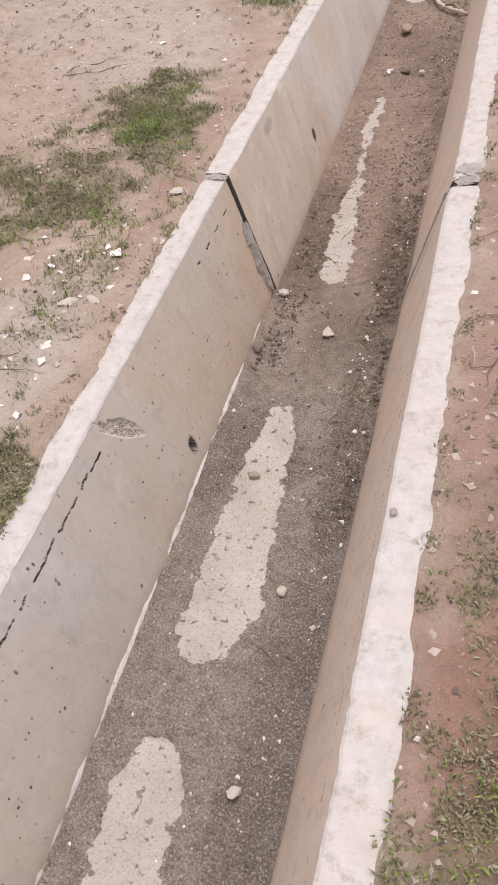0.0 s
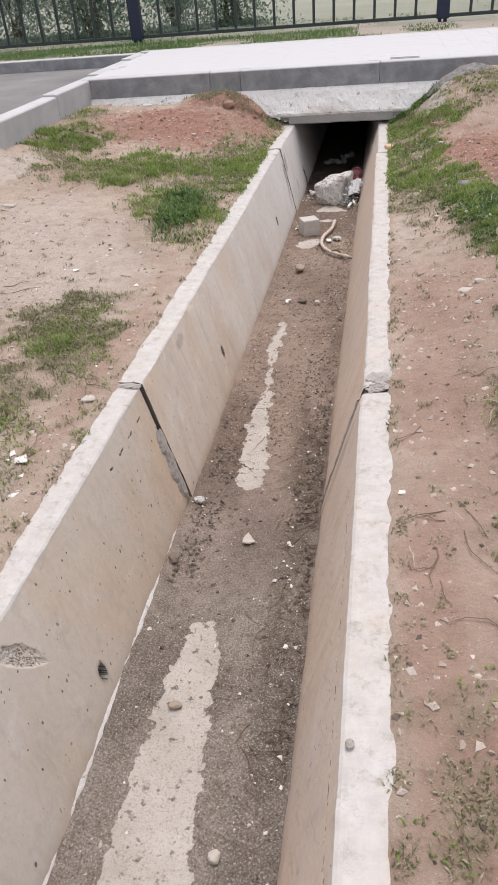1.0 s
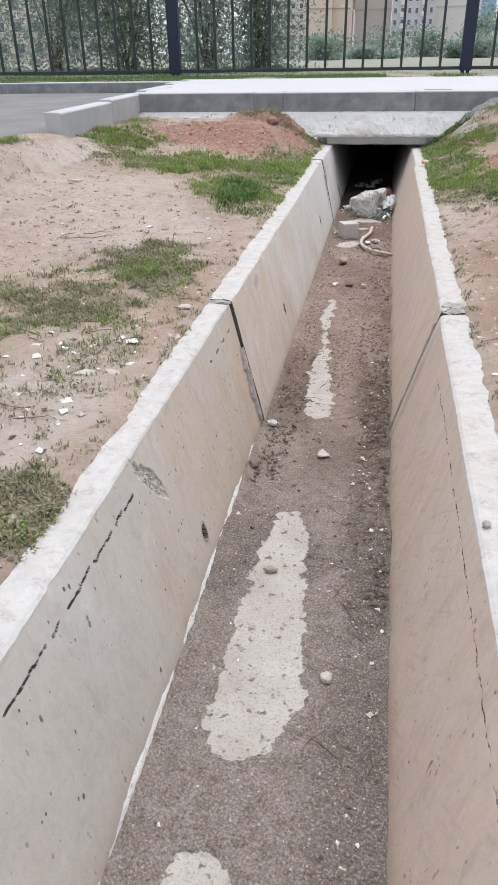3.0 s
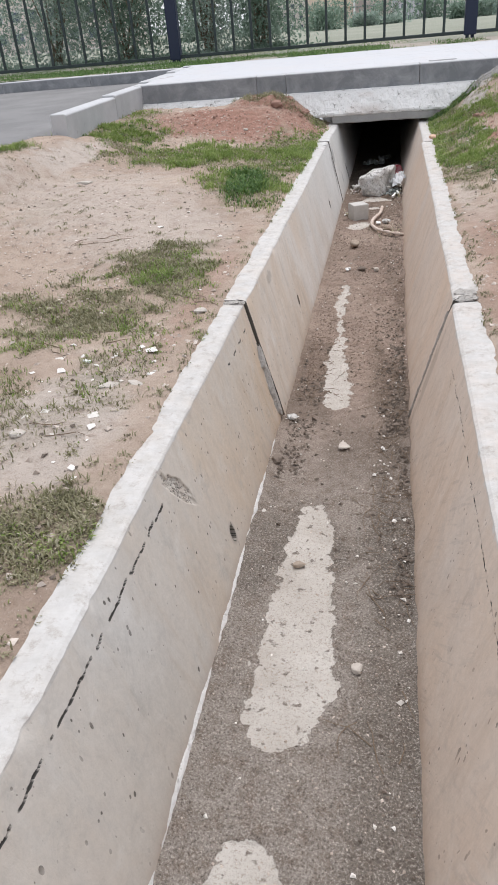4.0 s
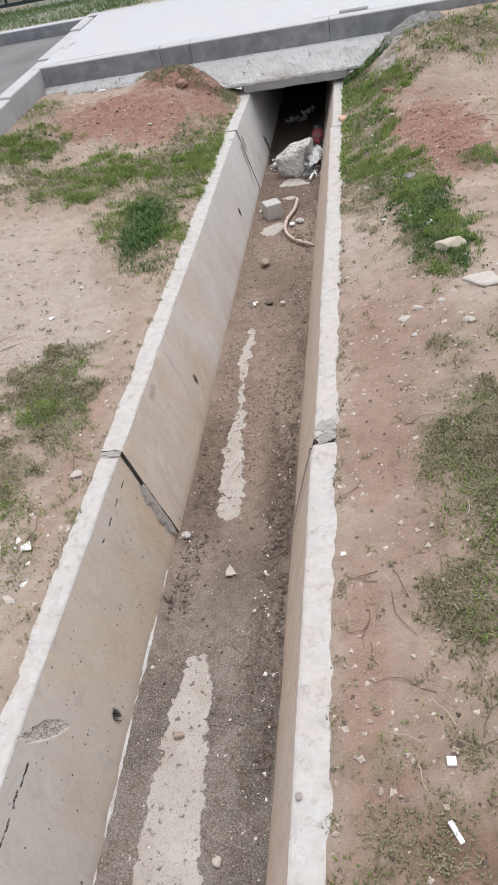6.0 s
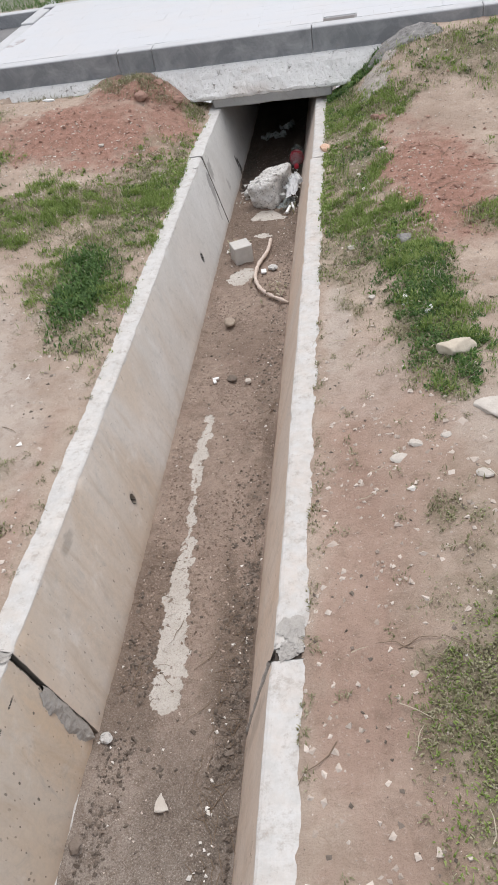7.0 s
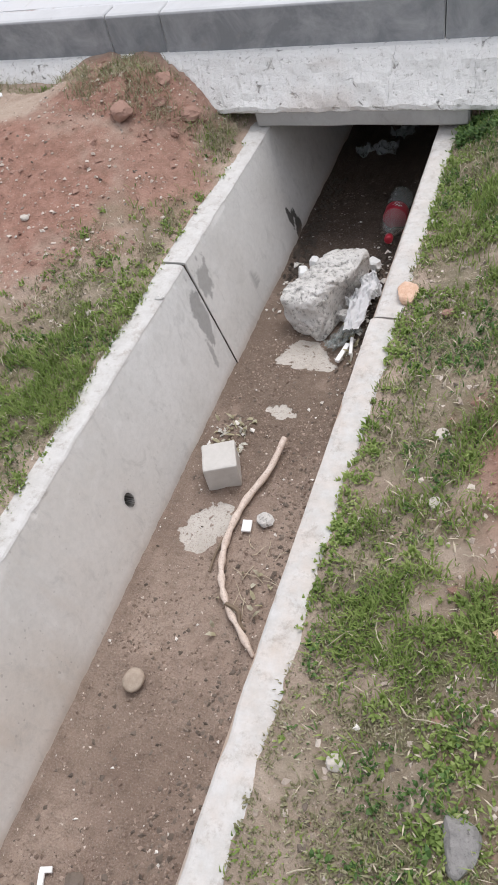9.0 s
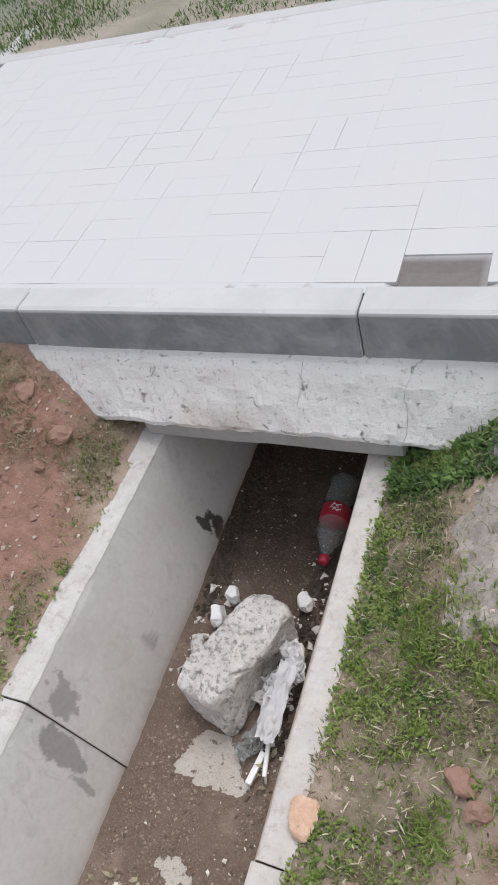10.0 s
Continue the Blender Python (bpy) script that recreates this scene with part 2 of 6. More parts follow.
def asphalt():
    n = Nodes("worn_asphalt")
    fine = n.noise(240, 4, 0.8)
    col = n.mix(n.ramp(n.noise(1.5, 5), (0.3, 0.0), (0.7, 1.0)), (0.155, 0.15, 0.15), (0.25, 0.245, 0.24))
    col = n.mix(n.ramp(fine, (0.55, 0.0), (0.72, 0.6)), col, (0.36, 0.35, 0.34))
    return n.done(col, 0.9, fine, 0.5, 0.003)


def leaf(name, a, b, c, trans=0.25):
    n = Nodes(name)
    r = n.chance(False)
    drift = n.ramp(n.noise(9, 4, 0.65), (0.32, 0.0), (0.68, 0.5))
    col = n.ramp(n.calc("ADD", n.calc("MULTIPLY", r, 0.55), drift), (0.0, a), (0.5, b), (1.0, c))
    n.bsdf.inputs["Subsurface Weight"].default_value = 0.0
    m = n.done(col, 0.6, spec=0.3)
    t = n.add("ShaderNodeBsdfTranslucent")
    n.put(col, t.inputs["Color"])
    s = n.add("ShaderNodeMixShader")
    s.inputs[0].default_value = trans
    n.tree.links.new(n.bsdf.outputs[0], s.inputs[1])
    n.tree.links.new(t.outputs[0], s.inputs[2])
    n.tree.links.new(s.outputs[0], n.tree.nodes["Material Output"].inputs["Surface"])
    return m


def stone(name, a, b, spot, scale=1.0, bump=0.7, island=False, dist=0.006, spot_at=0.40):
    n = Nodes(name)
    mid, fine = n.noise(14 * scale, 5, 0.7, warp=0.3), n.noise(90 * scale, 5, 0.75)
    col = n.mix(n.ramp(mid, (0.3, 0.0), (0.7, 1.0)), a, b)
    if island:
        col = n.mix(n.chance(False), a, b)
    col = n.mix(n.ramp(fine, (spot_at - 0.12, 0.7), (spot_at, 0.0)), col, spot)
    return n.done(col, 0.9, n.calc("ADD", n.calc("MULTIPLY", fine, 0.5), mid), bump, dist, spec=0.25)


def plain(name, col, rough=0.5, metal=0.0, var=0.12, scale=30, spec=0.4):
    n = Nodes(name)
    c = n.mix(n.calc("MULTIPLY", n.noise(scale, 4), var * 2), col, tuple(x * 0.6 for x in col))
    return n.done(c, rough, n.noise(scale * 4, 3), 0.12, 0.002, spec, metal)


ROUGH, KERB, PAVER, SAND, SILT, SOIL, ASPHALT = (rough_concrete(), kerb_concrete(), paver_concrete(), joint_sand(),
                                                       bed_silt(), soil(), asphalt())
GRASS = leaf("grass_blades", (0.10, 0.155, 0.036), (0.215, 0.295, 0.075), (0.38, 0.44, 0.16), 0.38)
DRY_GRASS = leaf("dry_olive_grass", (0.12, 0.12, 0.058), (0.25, 0.235, 0.13), (0.46, 0.42, 0.30))
LUSH = leaf("lush_weed_leaves", (0.045, 0.085, 0.028), (0.095, 0.175, 0.05), (0.19, 0.29, 0.085), 0.35)
BUSH_LEAF = leaf("grey_green_leaves", (0.15, 0.22, 0.165), (0.31, 0.39, 0.325), (0.58, 0.64, 0.58), 0.42)
BARK = stone("bark", (0.16, 0.12, 0.085), (0.24, 0.19, 0.14), (0.08, 0.06, 0.04))
LUMP = stone("broken_concrete_lump", (0.55, 0.53, 0.505), (0.75, 0.73, 0.70), (0.15, 0.148, 0.13), 0.7, 1.0, dist=0.02, spot_at=0.49)
PLASTER = stone("white_plaster", (0.74, 0.74, 0.73), (0.84, 0.84, 0.83), (0.5, 0.48, 0.45), 1.5, 0.5)
CHIPS = stone("limestone_chips", (0.34, 0.275, 0.225), (0.62, 0.54, 0.475), (0.36, 0.29, 0.24), 3, 0.4, True)
CLODS = stone("clay_clods", (0.10, 0.08, 0.064), (0.215, 0.175, 0.145), (0.09, 0.065, 0.05), 3, 0.6, True)
BLOCK = stone("cast_block_concrete", (0.47, 0.45, 0.42), (0.55, 0.53, 0.50), (0.36, 0.34, 0.31), 2.5, 0.35, dist=0.003, spot_at=0.36)
COBBLE = stone("pale_limestone", (0.46, 0.41, 0.36), (0.58, 0.535, 0.48), (0.30, 0.25, 0.20), 2.0, 0.6)
BROWN_STONE = stone("brown_stone", (0.30, 0.24, 0.19), (0.44, 0.37, 0.30), (0.2, 0.15, 0.12), 3, 0.4)
BRICK = stone("broken_orange_brick", (0.52, 0.315, 0.21), (0.68, 0.49, 0.37), (0.36, 0.18, 0.12), 3, 0.6)
WOOD = stone("bleached_wood", (0.50, 0.40, 0.335), (0.70, 0.61, 0.54), (0.22, 0.15, 0.115), 2.2, 0.4, spot_at=0.46)
SPILL = stone("spilled_mortar", (0.32, 0.285, 0.255), (0.44, 0.40, 0.36), (0.19, 0.155, 0.13), 1.5, 1.0, spot_at=0.46)
ROCK = stone("dark_grey_rock", (0.15, 0.142, 0.136), (0.33, 0.315, 0.30), (0.07, 0.064, 0.06), 1.3, 0.9, spot_at=0.44)
TAN_STONE = stone("tan_field_stone", (0.47, 0.405, 0.32), (0.58, 0.515, 0.42), (0.33, 0.27, 0.2), 1.6, 0.5)
RED_CLOD = stone("red_clay_clods", (0.215, 0.12, 0.09), (0.37, 0.235, 0.185), (0.2, 0.1, 0.07), 2, 0.7, True)
PAPER = plain("crumpled_white_film", (0.88, 0.88, 0.885), 0.6, 0.0, 0.05)
TWIG = plain("dry_twigs", (0.20, 0.145, 0.10), 0.85)
STRAW = plain("pale_straw", (0.52, 0.45, 0.34), 0.8)
STEEL = plain("dark_blue_painted_steel", (0.013, 0.022, 0.052), 0.45, 0.0, 0.2, 20)
STEEL_BAR = plain("dark_green_painted_steel", (0.03, 0.045, 0.045), 0.5, 0.0, 0.2, 20)
RED = plain("red_plastic", (0.42, 0.025, 0.045), 0.35, 0.0, 0.1, 40, 0.5)
WHITE_PRINT = plain("white_print", (0.8, 0.78, 0.76), 0.5)
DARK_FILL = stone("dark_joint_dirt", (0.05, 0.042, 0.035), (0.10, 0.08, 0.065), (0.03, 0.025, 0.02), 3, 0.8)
MORTAR = stone("grey_mortar", (0.33, 0.31, 0.285), (0.45, 0.42, 0.385), (0.2, 0.18, 0.16), 2, 0.9)
LEAF_LITTER = leaf("yellowed_leaves", (0.26, 0.23, 0.12), (0.42, 0.39, 0.26), (0.72, 0.71, 0.68))


def clear_plastic(name, body):
    n = Nodes(name)
    n.done(n.mix(n.noise(25, 3), (0.62, 0.65, 0.65), (0.5, 0.52, 0.52)), 0.1, n.noise(30, 2), 0.3, 0.006, 0.8)
    t = n.add("ShaderNodeBsdfTransparent")
    t.inputs["Color"].default_value = (0.86, 0.9, 0.89, 1)
    s = n.add("ShaderNodeMixShader")
    s.inputs[0].default_value = body
    n.tree.links.new(t.outputs[0], s.inputs[1])
    n.tree.links.new(n.bsdf.outputs[0], s.inputs[2])
    n.tree.links.new(s.outputs[0], n.tree.nodes["Material Output"].inputs["Surface"])
    return n.mat


PET = clear_plastic("clear_bottle_plastic", 0.2)
FILM = clear_plastic("crinkled_clear_film", 0.38)


# ---- mesh helpers ----
def hash_noise(x, y, seed=0):
    """Smooth value noise, 0..1, over arrays."""
    x, y = np.asarray(x, float), np.asarray(y, float)
    xi, yi = np.floor(x), np.floor(y)
    fx, fy = x - xi, y - yi
    fx, fy = fx * fx * (3 - 2 * fx), fy * fy * (3 - 2 * fy)

    def corner(a, b):
        s = np.sin(a * 127.1 + b * 311.7 + seed * 74.7) * 43758.5453
        return s - np.floor(s)
    return ((corner(xi, yi) * (1 - fx) + corner(xi + 1, yi) * fx) * (1 - fy)
            + (corner(xi, yi + 1) * (1 - fx) + corner(xi + 1, yi + 1) * fx) * fy)


def fbm(x, y, seed=0, octaves=4):
    total, amp, norm = 0.0, 1.0, 0.0
    for k in range(octaves):
        total = total + amp * hash_noise(np.asarray(x) * 2 ** k, np.asarray(y) * 2 ** k, seed + k)
        norm, amp = norm + amp, amp * 0.55
    return total / norm


def ease(t):
    t = np.clip(t, 0, 1)
    return t * t * (3 - 2 * t)


def mesh_of(name, verts, faces, material, smooth=False):
    me = bpy.data.meshes.new(name)
    me.from_pydata([tuple(v) for v in verts], [], [tuple(int(i) for i in f) for f in faces])
    me.materials.append(material)
    if smooth:
        me.polygons.foreach_set("use_smooth", [True] * len(me.polygons))
    me.update()
    return me


def set_attr(me, name, values):
    a = me.attributes.new(name, "FLOAT", "POINT")
    a.data.foreach_set("value", np.asarray(values, np.float32).ravel())


def grid_faces(rows, cols, keep=None):
    i = np.arange(rows - 1)[:, None] * cols + np.arange(cols - 1)[None, :]
    f = np.stack([i, i + 1, i + cols + 1, i + cols], -1)
    if keep is not None:
        return f[keep]
    return f.reshape(-1, 4)


def part(name, bm, material, parent, label="", smooth=False):
    """Links a bmesh or a mesh as one part under a thing."""
    if isinstance(bm, bpy.types.Mesh):
        me = bm
    else:
        me = bpy.data.meshes.new(name)
        if smooth:
            for f in bm.faces:
                f.smooth = True
        bm.to_mesh(me)
        bm.free()
        me.materials.append(material)
    ob = new(name, me)
    ob.parent = parent
    ob.matrix_parent_inverse = parent.matrix_basis.inverted()
    return tagged(ob, label) if label else ob


def box(x0, x1, y0, y1, z0, z1, bevel=0.0, segments=1, rough=0.0, cuts=0, seed=0):
    """A bevelled, if wanted uneven block."""
    bm = bmesh.new()
    bmesh.ops.create_cube(bm, size=1)
    for v in bm.verts:
        v.co = ((x0 + x1) / 2 + v.co.x * (x1 - x0), (y0 + y1) / 2 + v.co.y * (y1 - y0), (z0 + z1) / 2 + v.co.z * (z1 - z0))
    if bevel:
        bmesh.ops.bevel(bm, geom=bm.edges[:], offset=bevel, segments=segments, profile=0.6, affect="EDGES")
    if cuts:
        bmesh.ops.subdivide_edges(bm, edges=bm.edges[:], cuts=cuts, use_grid_fill=True)
    if rough:
        for v in bm.verts:
            v.co += noise.noise_vector(v.co * 9 + Vector((seed * 3.1, 0, 0))) * rough + noise.noise_vector(v.co * 30) * rough * 0.4
    return bm


def lump(size, seed, detail=3, chip=0.25, fine=0.06, flat=None):
    """A broken stone: a ball cut by planes, then roughened."""
    rng = random.Random(seed)
    bm = bmesh.new()
    bmesh.ops.create_icosphere(bm, subdivisions=detail, radius=1.0)
    planes = [(Vector((rng.gauss(0, 1), rng.gauss(0, 1), rng.gauss(0, 1))).normalized(), rng.uniform(0.55, 0.85)) for _ in range(9)]
    if flat:
        planes += [(Vector(n).normalized(), d) for n, d in flat]
    for v in bm.verts:
        p = v.co.copy()
        for n, d in planes:
            over = p.dot(n) - d
            if over > 0:
                p -= n * over * 0.92
        p += noise.noise_vector(p * 1.7 + Vector((seed, 0, 0))) * chip * 0.3
        p += noise.noise_vector(p * 6 + Vector((0, seed, 0))) * fine
        v.co = (p.x * size[0], p.y * size[1], p.z * size[2])
    return bm


def tube(points, radii, sides=8):
    """A tapering round stick along points."""
    bm = bmesh.new()
    pts = [Vector(p) for p in points]
    rings = []
    for i, p in enumerate(pts):
        d = (pts[min(i + 1, len(pts) - 1)] - pts[max(i - 1, 0)]).normalized()
        side = d.cross(Vector((0, 0, 1)))
        side = side.normalized() if side.length > 1e-4 else Vector((1, 0, 0))
        up = side.cross(d)
        r = radii[i] if isinstance(radii, (list, tuple)) else radii
        rings.append([bm.verts.new(p + (side * math.cos(2 * math.pi * k / sides) + up * math.sin(2 * math.pi * k / sides)) * r) for k in range(sides)])
    for a, b in zip(rings, rings[1:]):
        for k in range(sides):
            bm.faces.new((a[k], a[(k + 1) % sides], b[(k + 1) % sides], b[k]))
    bm.faces.new(rings[0][::-1])
    bm.faces.new(rings[-1])
    return bm


def curve_points(keys, steps):
    """A smooth line through keys (Catmull-Rom)."""
    k = [Vector(p) for p in keys]
    k = [k[0] * 2 - k[1]] + k + [k[-1] * 2 - k[-2]]
    out = []
    for i in range(1, len(k) - 2):
        for s in range(steps):
            t = s / steps
            out.append(0.5 * ((2 * k[i]) + (k[i + 1] - k[i - 1]) * t + (2 * k[i - 1] - 5 * k[i] + 4 * k[i + 1] - k[i + 2]) * t * t
                              + (3 * k[i] - k[i - 1] - 3 * k[i + 1] + k[i + 2]) * t ** 3))
    return out + [k[-2]]


def thing(name, bm, material, label, category, group="", smooth=False, at=None):
    me = bm
    if not isinstance(bm, bpy.types.Mesh):
        me = bpy.data.meshes.new(name)
        if smooth:
            for f in bm.faces:
                f.smooth = True
        bm.to_mesh(me)
        bm.free()
        me.materials.append(material)
    ob = new(name, me)
    if at is not None:
        ob.matrix_world = at
    return tagged(ob, label, category, group)


def holder(name, at, label, category, group="", kind=""):
    ob = new(name)
    ob.location = at
    ob.empty_display_size = 0.1
    return tagged(ob, label, category, group, kind)


# ---- the channel walls ----
def blob(y, z, cy, cz, ry, rz, seed, hard=0.35):
    """A ragged spot on a wall, 0..1."""
    d = np.hypot((y - cy) / ry, (z - cz) / rz) + (fbm(y * 26, z * 26, seed, 5) - 0.5) * 1.7
    return ease((1.0 - d) / hard)


def channel_wall(name, side, y0, y1, foot, edge, back, top, label, material, holes=(), groove=None, chips=(), stains=(), ragged=(0.012, 0.012), seed=0,
                 fine_y=(), worn=1.0, wash=(1.0, 1.0), pitted=(1.0, 1.0), dense=()):
    """One poured length of battered wall: foot and edge are its inner face's x at the bed and at the top, back its outer x."""
    ys = set(np.round(np.arange(y0, y1 + 1e-6, 0.02), 4))
    zs = set(np.round(np.concatenate([np.arange(-0.06, top - 0.03, 0.022), np.arange(top - 0.03, top - 0.004, 0.006)]), 4))
    for hy, hz, ry, rz in holes:
        ys |= set(np.round(np.arange(hy - ry * 1.6, hy + ry * 1.6, 0.0035), 4))
        zs |= set(np.round(np.arange(hz - rz * 1.6, hz + rz * 1.6, 0.0035), 4))
    for a, b in fine_y:
        ys |= set(np.round(np.arange(a, b, 0.0035), 4))
        zs |= set(np.round(np.arange(0.22, top - 0.004, 0.0035), 4))
    if groove:
        zs |= set(np.round(groove[2] + np.arange(-0.009, 0.0095, 0.001), 4))
        ys |= set(np.round(np.arange(max(y0, groove[0]), min(y1, groove[1]), 0.005), 4))
    ys |= {y0, y1} | {round(y0 + d, 4) for d in (0.003, 0.006, 0.012)} | {round(y1 - d, 4) for d in (0.003, 0.006, 0.012)}
    if dense:
        zs |= set(np.round(np.arange(0.0, top - 0.03, 0.006), 4))
        for a, b in dense:
            ys |= set(np.round(np.arange(a, b, 0.005), 4))
    ys = np.array(sorted(v for v in ys if y0 <= v <= y1 + 1e-6))
    zs = np.array(sorted(zs))
    out = -1.0 if edge < 0 else 1.0
    width = abs(back - edge)
    # the profile: up the inner face, over the top, down the back
    px = list(foot + (edge - foot) * zs / top)
    pz = list(zs)
    kind = [0.0] * len(zs)
    for f, dz in ((0.004, -0.002), (0.012, 0.0), (0.25, 0.001), (0.5, 0.0), (0.75, 0.001)):
        px.append(edge + out * (f if f < 0.1 else f * width))
        pz.append(top + dz)
        kind.append(1.0)
    for f, z in ((0.96, top - 0.002), (1.0, top - 0.012), (1.0, top - 0.06), (1.0, top - 0.25), (1.0, -0.06)):
        px.append(edge + out * f * width)
        pz.append(z)
        kind.append(1.0 if z > top - 0.1 else 0.0)
    px, pz, kind = np.array(px), np.array(pz), np.array(kind)
    Y, X = np.meshgrid(ys, px, indexing="ij")
    Z = np.broadcast_to(pz, Y.shape).copy()
    K = np.broadcast_to(kind, Y.shape)
    inner = np.zeros(Y.shape, bool)
    inner[:, :len(zs)] = True
    # worn, uneven edges and a slightly wavy face
    lip = np.exp(-((Z - top) / 0.02) ** 2) * np.exp(-((X - edge) / 0.03) ** 2)
    X = X + out * lip * worn * (0.009 * ease((fbm(Y * 9, Z * 3, seed) - 0.60) / 0.14) + 0.005 * (fbm(Y * 45, Z * 30, seed + 5) - 0.4))
    Z = Z - np.where(K > 0.5, worn * 0.004 * ease((fbm(Y * 7, X * 7, seed + 9) - 0.5) / 0.25), 0) + np.where(Z > top - 0.02, 0.004 * (fbm(Y * 30, X * 30, seed + 3) - 0.5), 0)
    X = X + np.where(inner, 0.006 * (fbm(Y * 1.8, Z * 2.5, seed + 11) - 0.5) + 0.0018 * (fbm(Y * 22, Z * 22, seed + 13) - 0.5), 0)
    stain_shade = np.zeros(Y.shape)
    for hy, hz, ry, rz in holes:
        d = np.hypot((Y - hy) / ry, (Z - hz) / rz)
        inside = inner & (d < 1.0)
        X = X + out * np.where(inside, 0.07, 0.0)
        # hole insides are coloured dark, shade added to their real depth
        stain_shade = np.maximum(stain_shade, np.where(inner, 0.97 * (d < 1.08) + 0.35 * ease((1.8 - d) / 0.8) * (d >= 1.08), 0))
    if groove:
        g0, g1, gz = groove[:3]
        off = np.abs(Z - gz - 0.005 * (fbm(Y * 5, Y * 0, 3) - 0.5) - 0.009 * (fbm(Y * 55, Y * 0, seed + 23, 2) - 0.5)) / (0.55 + 0.9 * fbm(Y * 80, Y * 0, seed + 25, 2))
        dash = inner & (Y > g0) & (Y < g1) & (fbm(Y * 40, Y * 0, seed + 21) > np.where((Y > -0.78) & (out < 0), np.where(Y > -0.16, 0.50, 2.0), groove[3]))
        X = X + out * np.where(dash & (off < groove[4]), 0.012, 0.0)
        # both lips of the crack are coloured dark, shade the cut alone lacks
        stain_shade = np.maximum(stain_shade, np.where(dash & (off < groove[4] * 1.6), 1.0, 0.0))
    for cy, cz, ry, rz, slope, depth in chips:
        zz = Z - slope * (Y - cy)
        d = blob(Y, zz, cy, cz, ry, rz, seed + 31, 0.3)
        grain = np.random.default_rng(seed + 33).uniform(0, 1, Y.shape)
        rough = depth * (0.35 + 0.5 * fbm(Y * 70, Z * 70, seed + 33, 3) + 0.5 * grain)
        X = X + out * np.where(inner, d * rough, 0.0)
        stain_shade = np.maximum(stain_shade, np.where(inner, (d > 0.5) * np.where(grain > 0.74, 0.8, 0.0), 0))
    for cy, cz, ry, rz, slope, amount in stains:
        stain_shade = np.maximum(stain_shade, np.where(inner, amount * blob(Y, Z - slope * (Y - cy), cy, cz, ry, rz, seed + 41, 0.16), 0))
    for end, amp in ((y0, ragged[0]), (y1, ragged[1])):
        if amp:
            stain_shade = np.maximum(stain_shade, (0.9 if amp > 0.002 else 0.25) * (np.abs(Y - end) < 0.0012 + 0.6 * amp * fbm(Z * 40, X * 40, seed + 47)))
    # ragged broken ends
    for end, amp, sgn in ((y0, ragged[0], 1), (y1, ragged[1], -1)):
        near = np.exp(-np.abs(Y - end) / 0.02)
        Y = Y + sgn * near * amp * (0.05 + 1.1 * ease((fbm(Z * 13, X * 13, seed + 51) - 0.34) / 0.34) + 0.7 * fbm(Z * 60, X * 60, seed + 53))
    mud = np.where(inner, ease((0.05 - Z) / 0.06) * (0.25 + 0.6 * fbm(Y * 12, Z * 20, seed + 61)), 0)
    rows, cols = Y.shape
    verts = np.stack([X, Y, Z], -1).reshape(-1, 3)
    faces = [tuple(f) if out > 0 else tuple(f[::-1]) for f in grid_faces(rows, cols)]
    first, last = tuple(range(cols)), tuple((rows - 1) * cols + i for i in range(cols))
    faces += [first[::-1] if out < 0 else first, last if out < 0 else last[::-1]]
    me = mesh_of(name, verts, faces, material)
    set_attr(me, "crest", np.where(Z > top - 0.006 - 0.008 * fbm(Y * 30, X * 0, seed + 71), 1.0, 0.0))
    set_attr(me, "stain_shade", stain_shade)
    set_attr(me, "mud", mud)
    along = (Y - y0) / (min(y1, 4.2) - y0)
    set_attr(me, "wash", np.clip(wash[0] + (wash[1] - wash[0]) * along, 0, 1))
    set_attr(me, "pitted", np.clip(pitted[0] + (pitted[1] - pitted[0]) * along, 0, 1))
    return tagged(new(name, me), label, "channel wall", kind="structure")


channel_wall("wall_west_1", -1, -3.6, 0.165, -0.282, -0.380, -0.475, 0.402, "pitted grey concrete channel wall with a chipped, cracked face", WALL_OLD,
             holes=((-0.545, 0.082, 0.014, 0.020),), groove=(-2.6, 0.09, 0.343, 0.36, 0.0017), chips=((-0.715, 0.332, 0.052, 0.030, -1.1, 0.006), (0.158, 0.17, 0.018, 0.075, 0.0, 0.012)),
             fine_y=((-0.82, -0.60), (0.10, 0.166)), seed=1, ragged=(0, 0.0045), worn=0.6, wash=(-0.3, 1.0))
channel_wall("wall_west_2", -1, 0.169, 3.245, -0.275, -0.374, -0.470, 0.405, "tan-streaked concrete channel wall with two drain holes", WALL,
             holes=((0.902, 0.142, 0.013, 0.019), (2.555, 0.152, 0.015, 0.022)),
             stains=((3.20, 0.25, 0.035, 0.10, 0.8, 0.5), (3.16, 0.13, 0.012, 0.05, 1.5, 0.4), (0.55, 0.36, 0.05, 0.02, 0, 0.3)), dense=((3.05, 3.244),), worn=0.6, seed=2, ragged=(0.0025, 0.0008), wash=(1.0, -0.15), pitted=(0.8, 0.0))
channel_wall("wall_west_3", -1, 3.2465, 9.6, -0.271, -0.367, -0.450, 0.412, "smooth grey concrete channel wall running into the culvert", WALL,
             stains=((3.29, 0.31, 0.045, 0.055, 0.4, 0.45), (3.99, 0.04, 0.03, 0.07, 0.5, 0.97), (3.955, 0.11, 0.016, 0.06, -1.2, 0.95), (3.55, 0.12, 0.02, 0.04, -1.0, 0.35)), dense=((3.25, 3.45), (3.86, 4.10)), worn=0.6, seed=3, ragged=(0.0008, 0), wash=(0.05, 0.05), pitted=(0.0, 0.0))
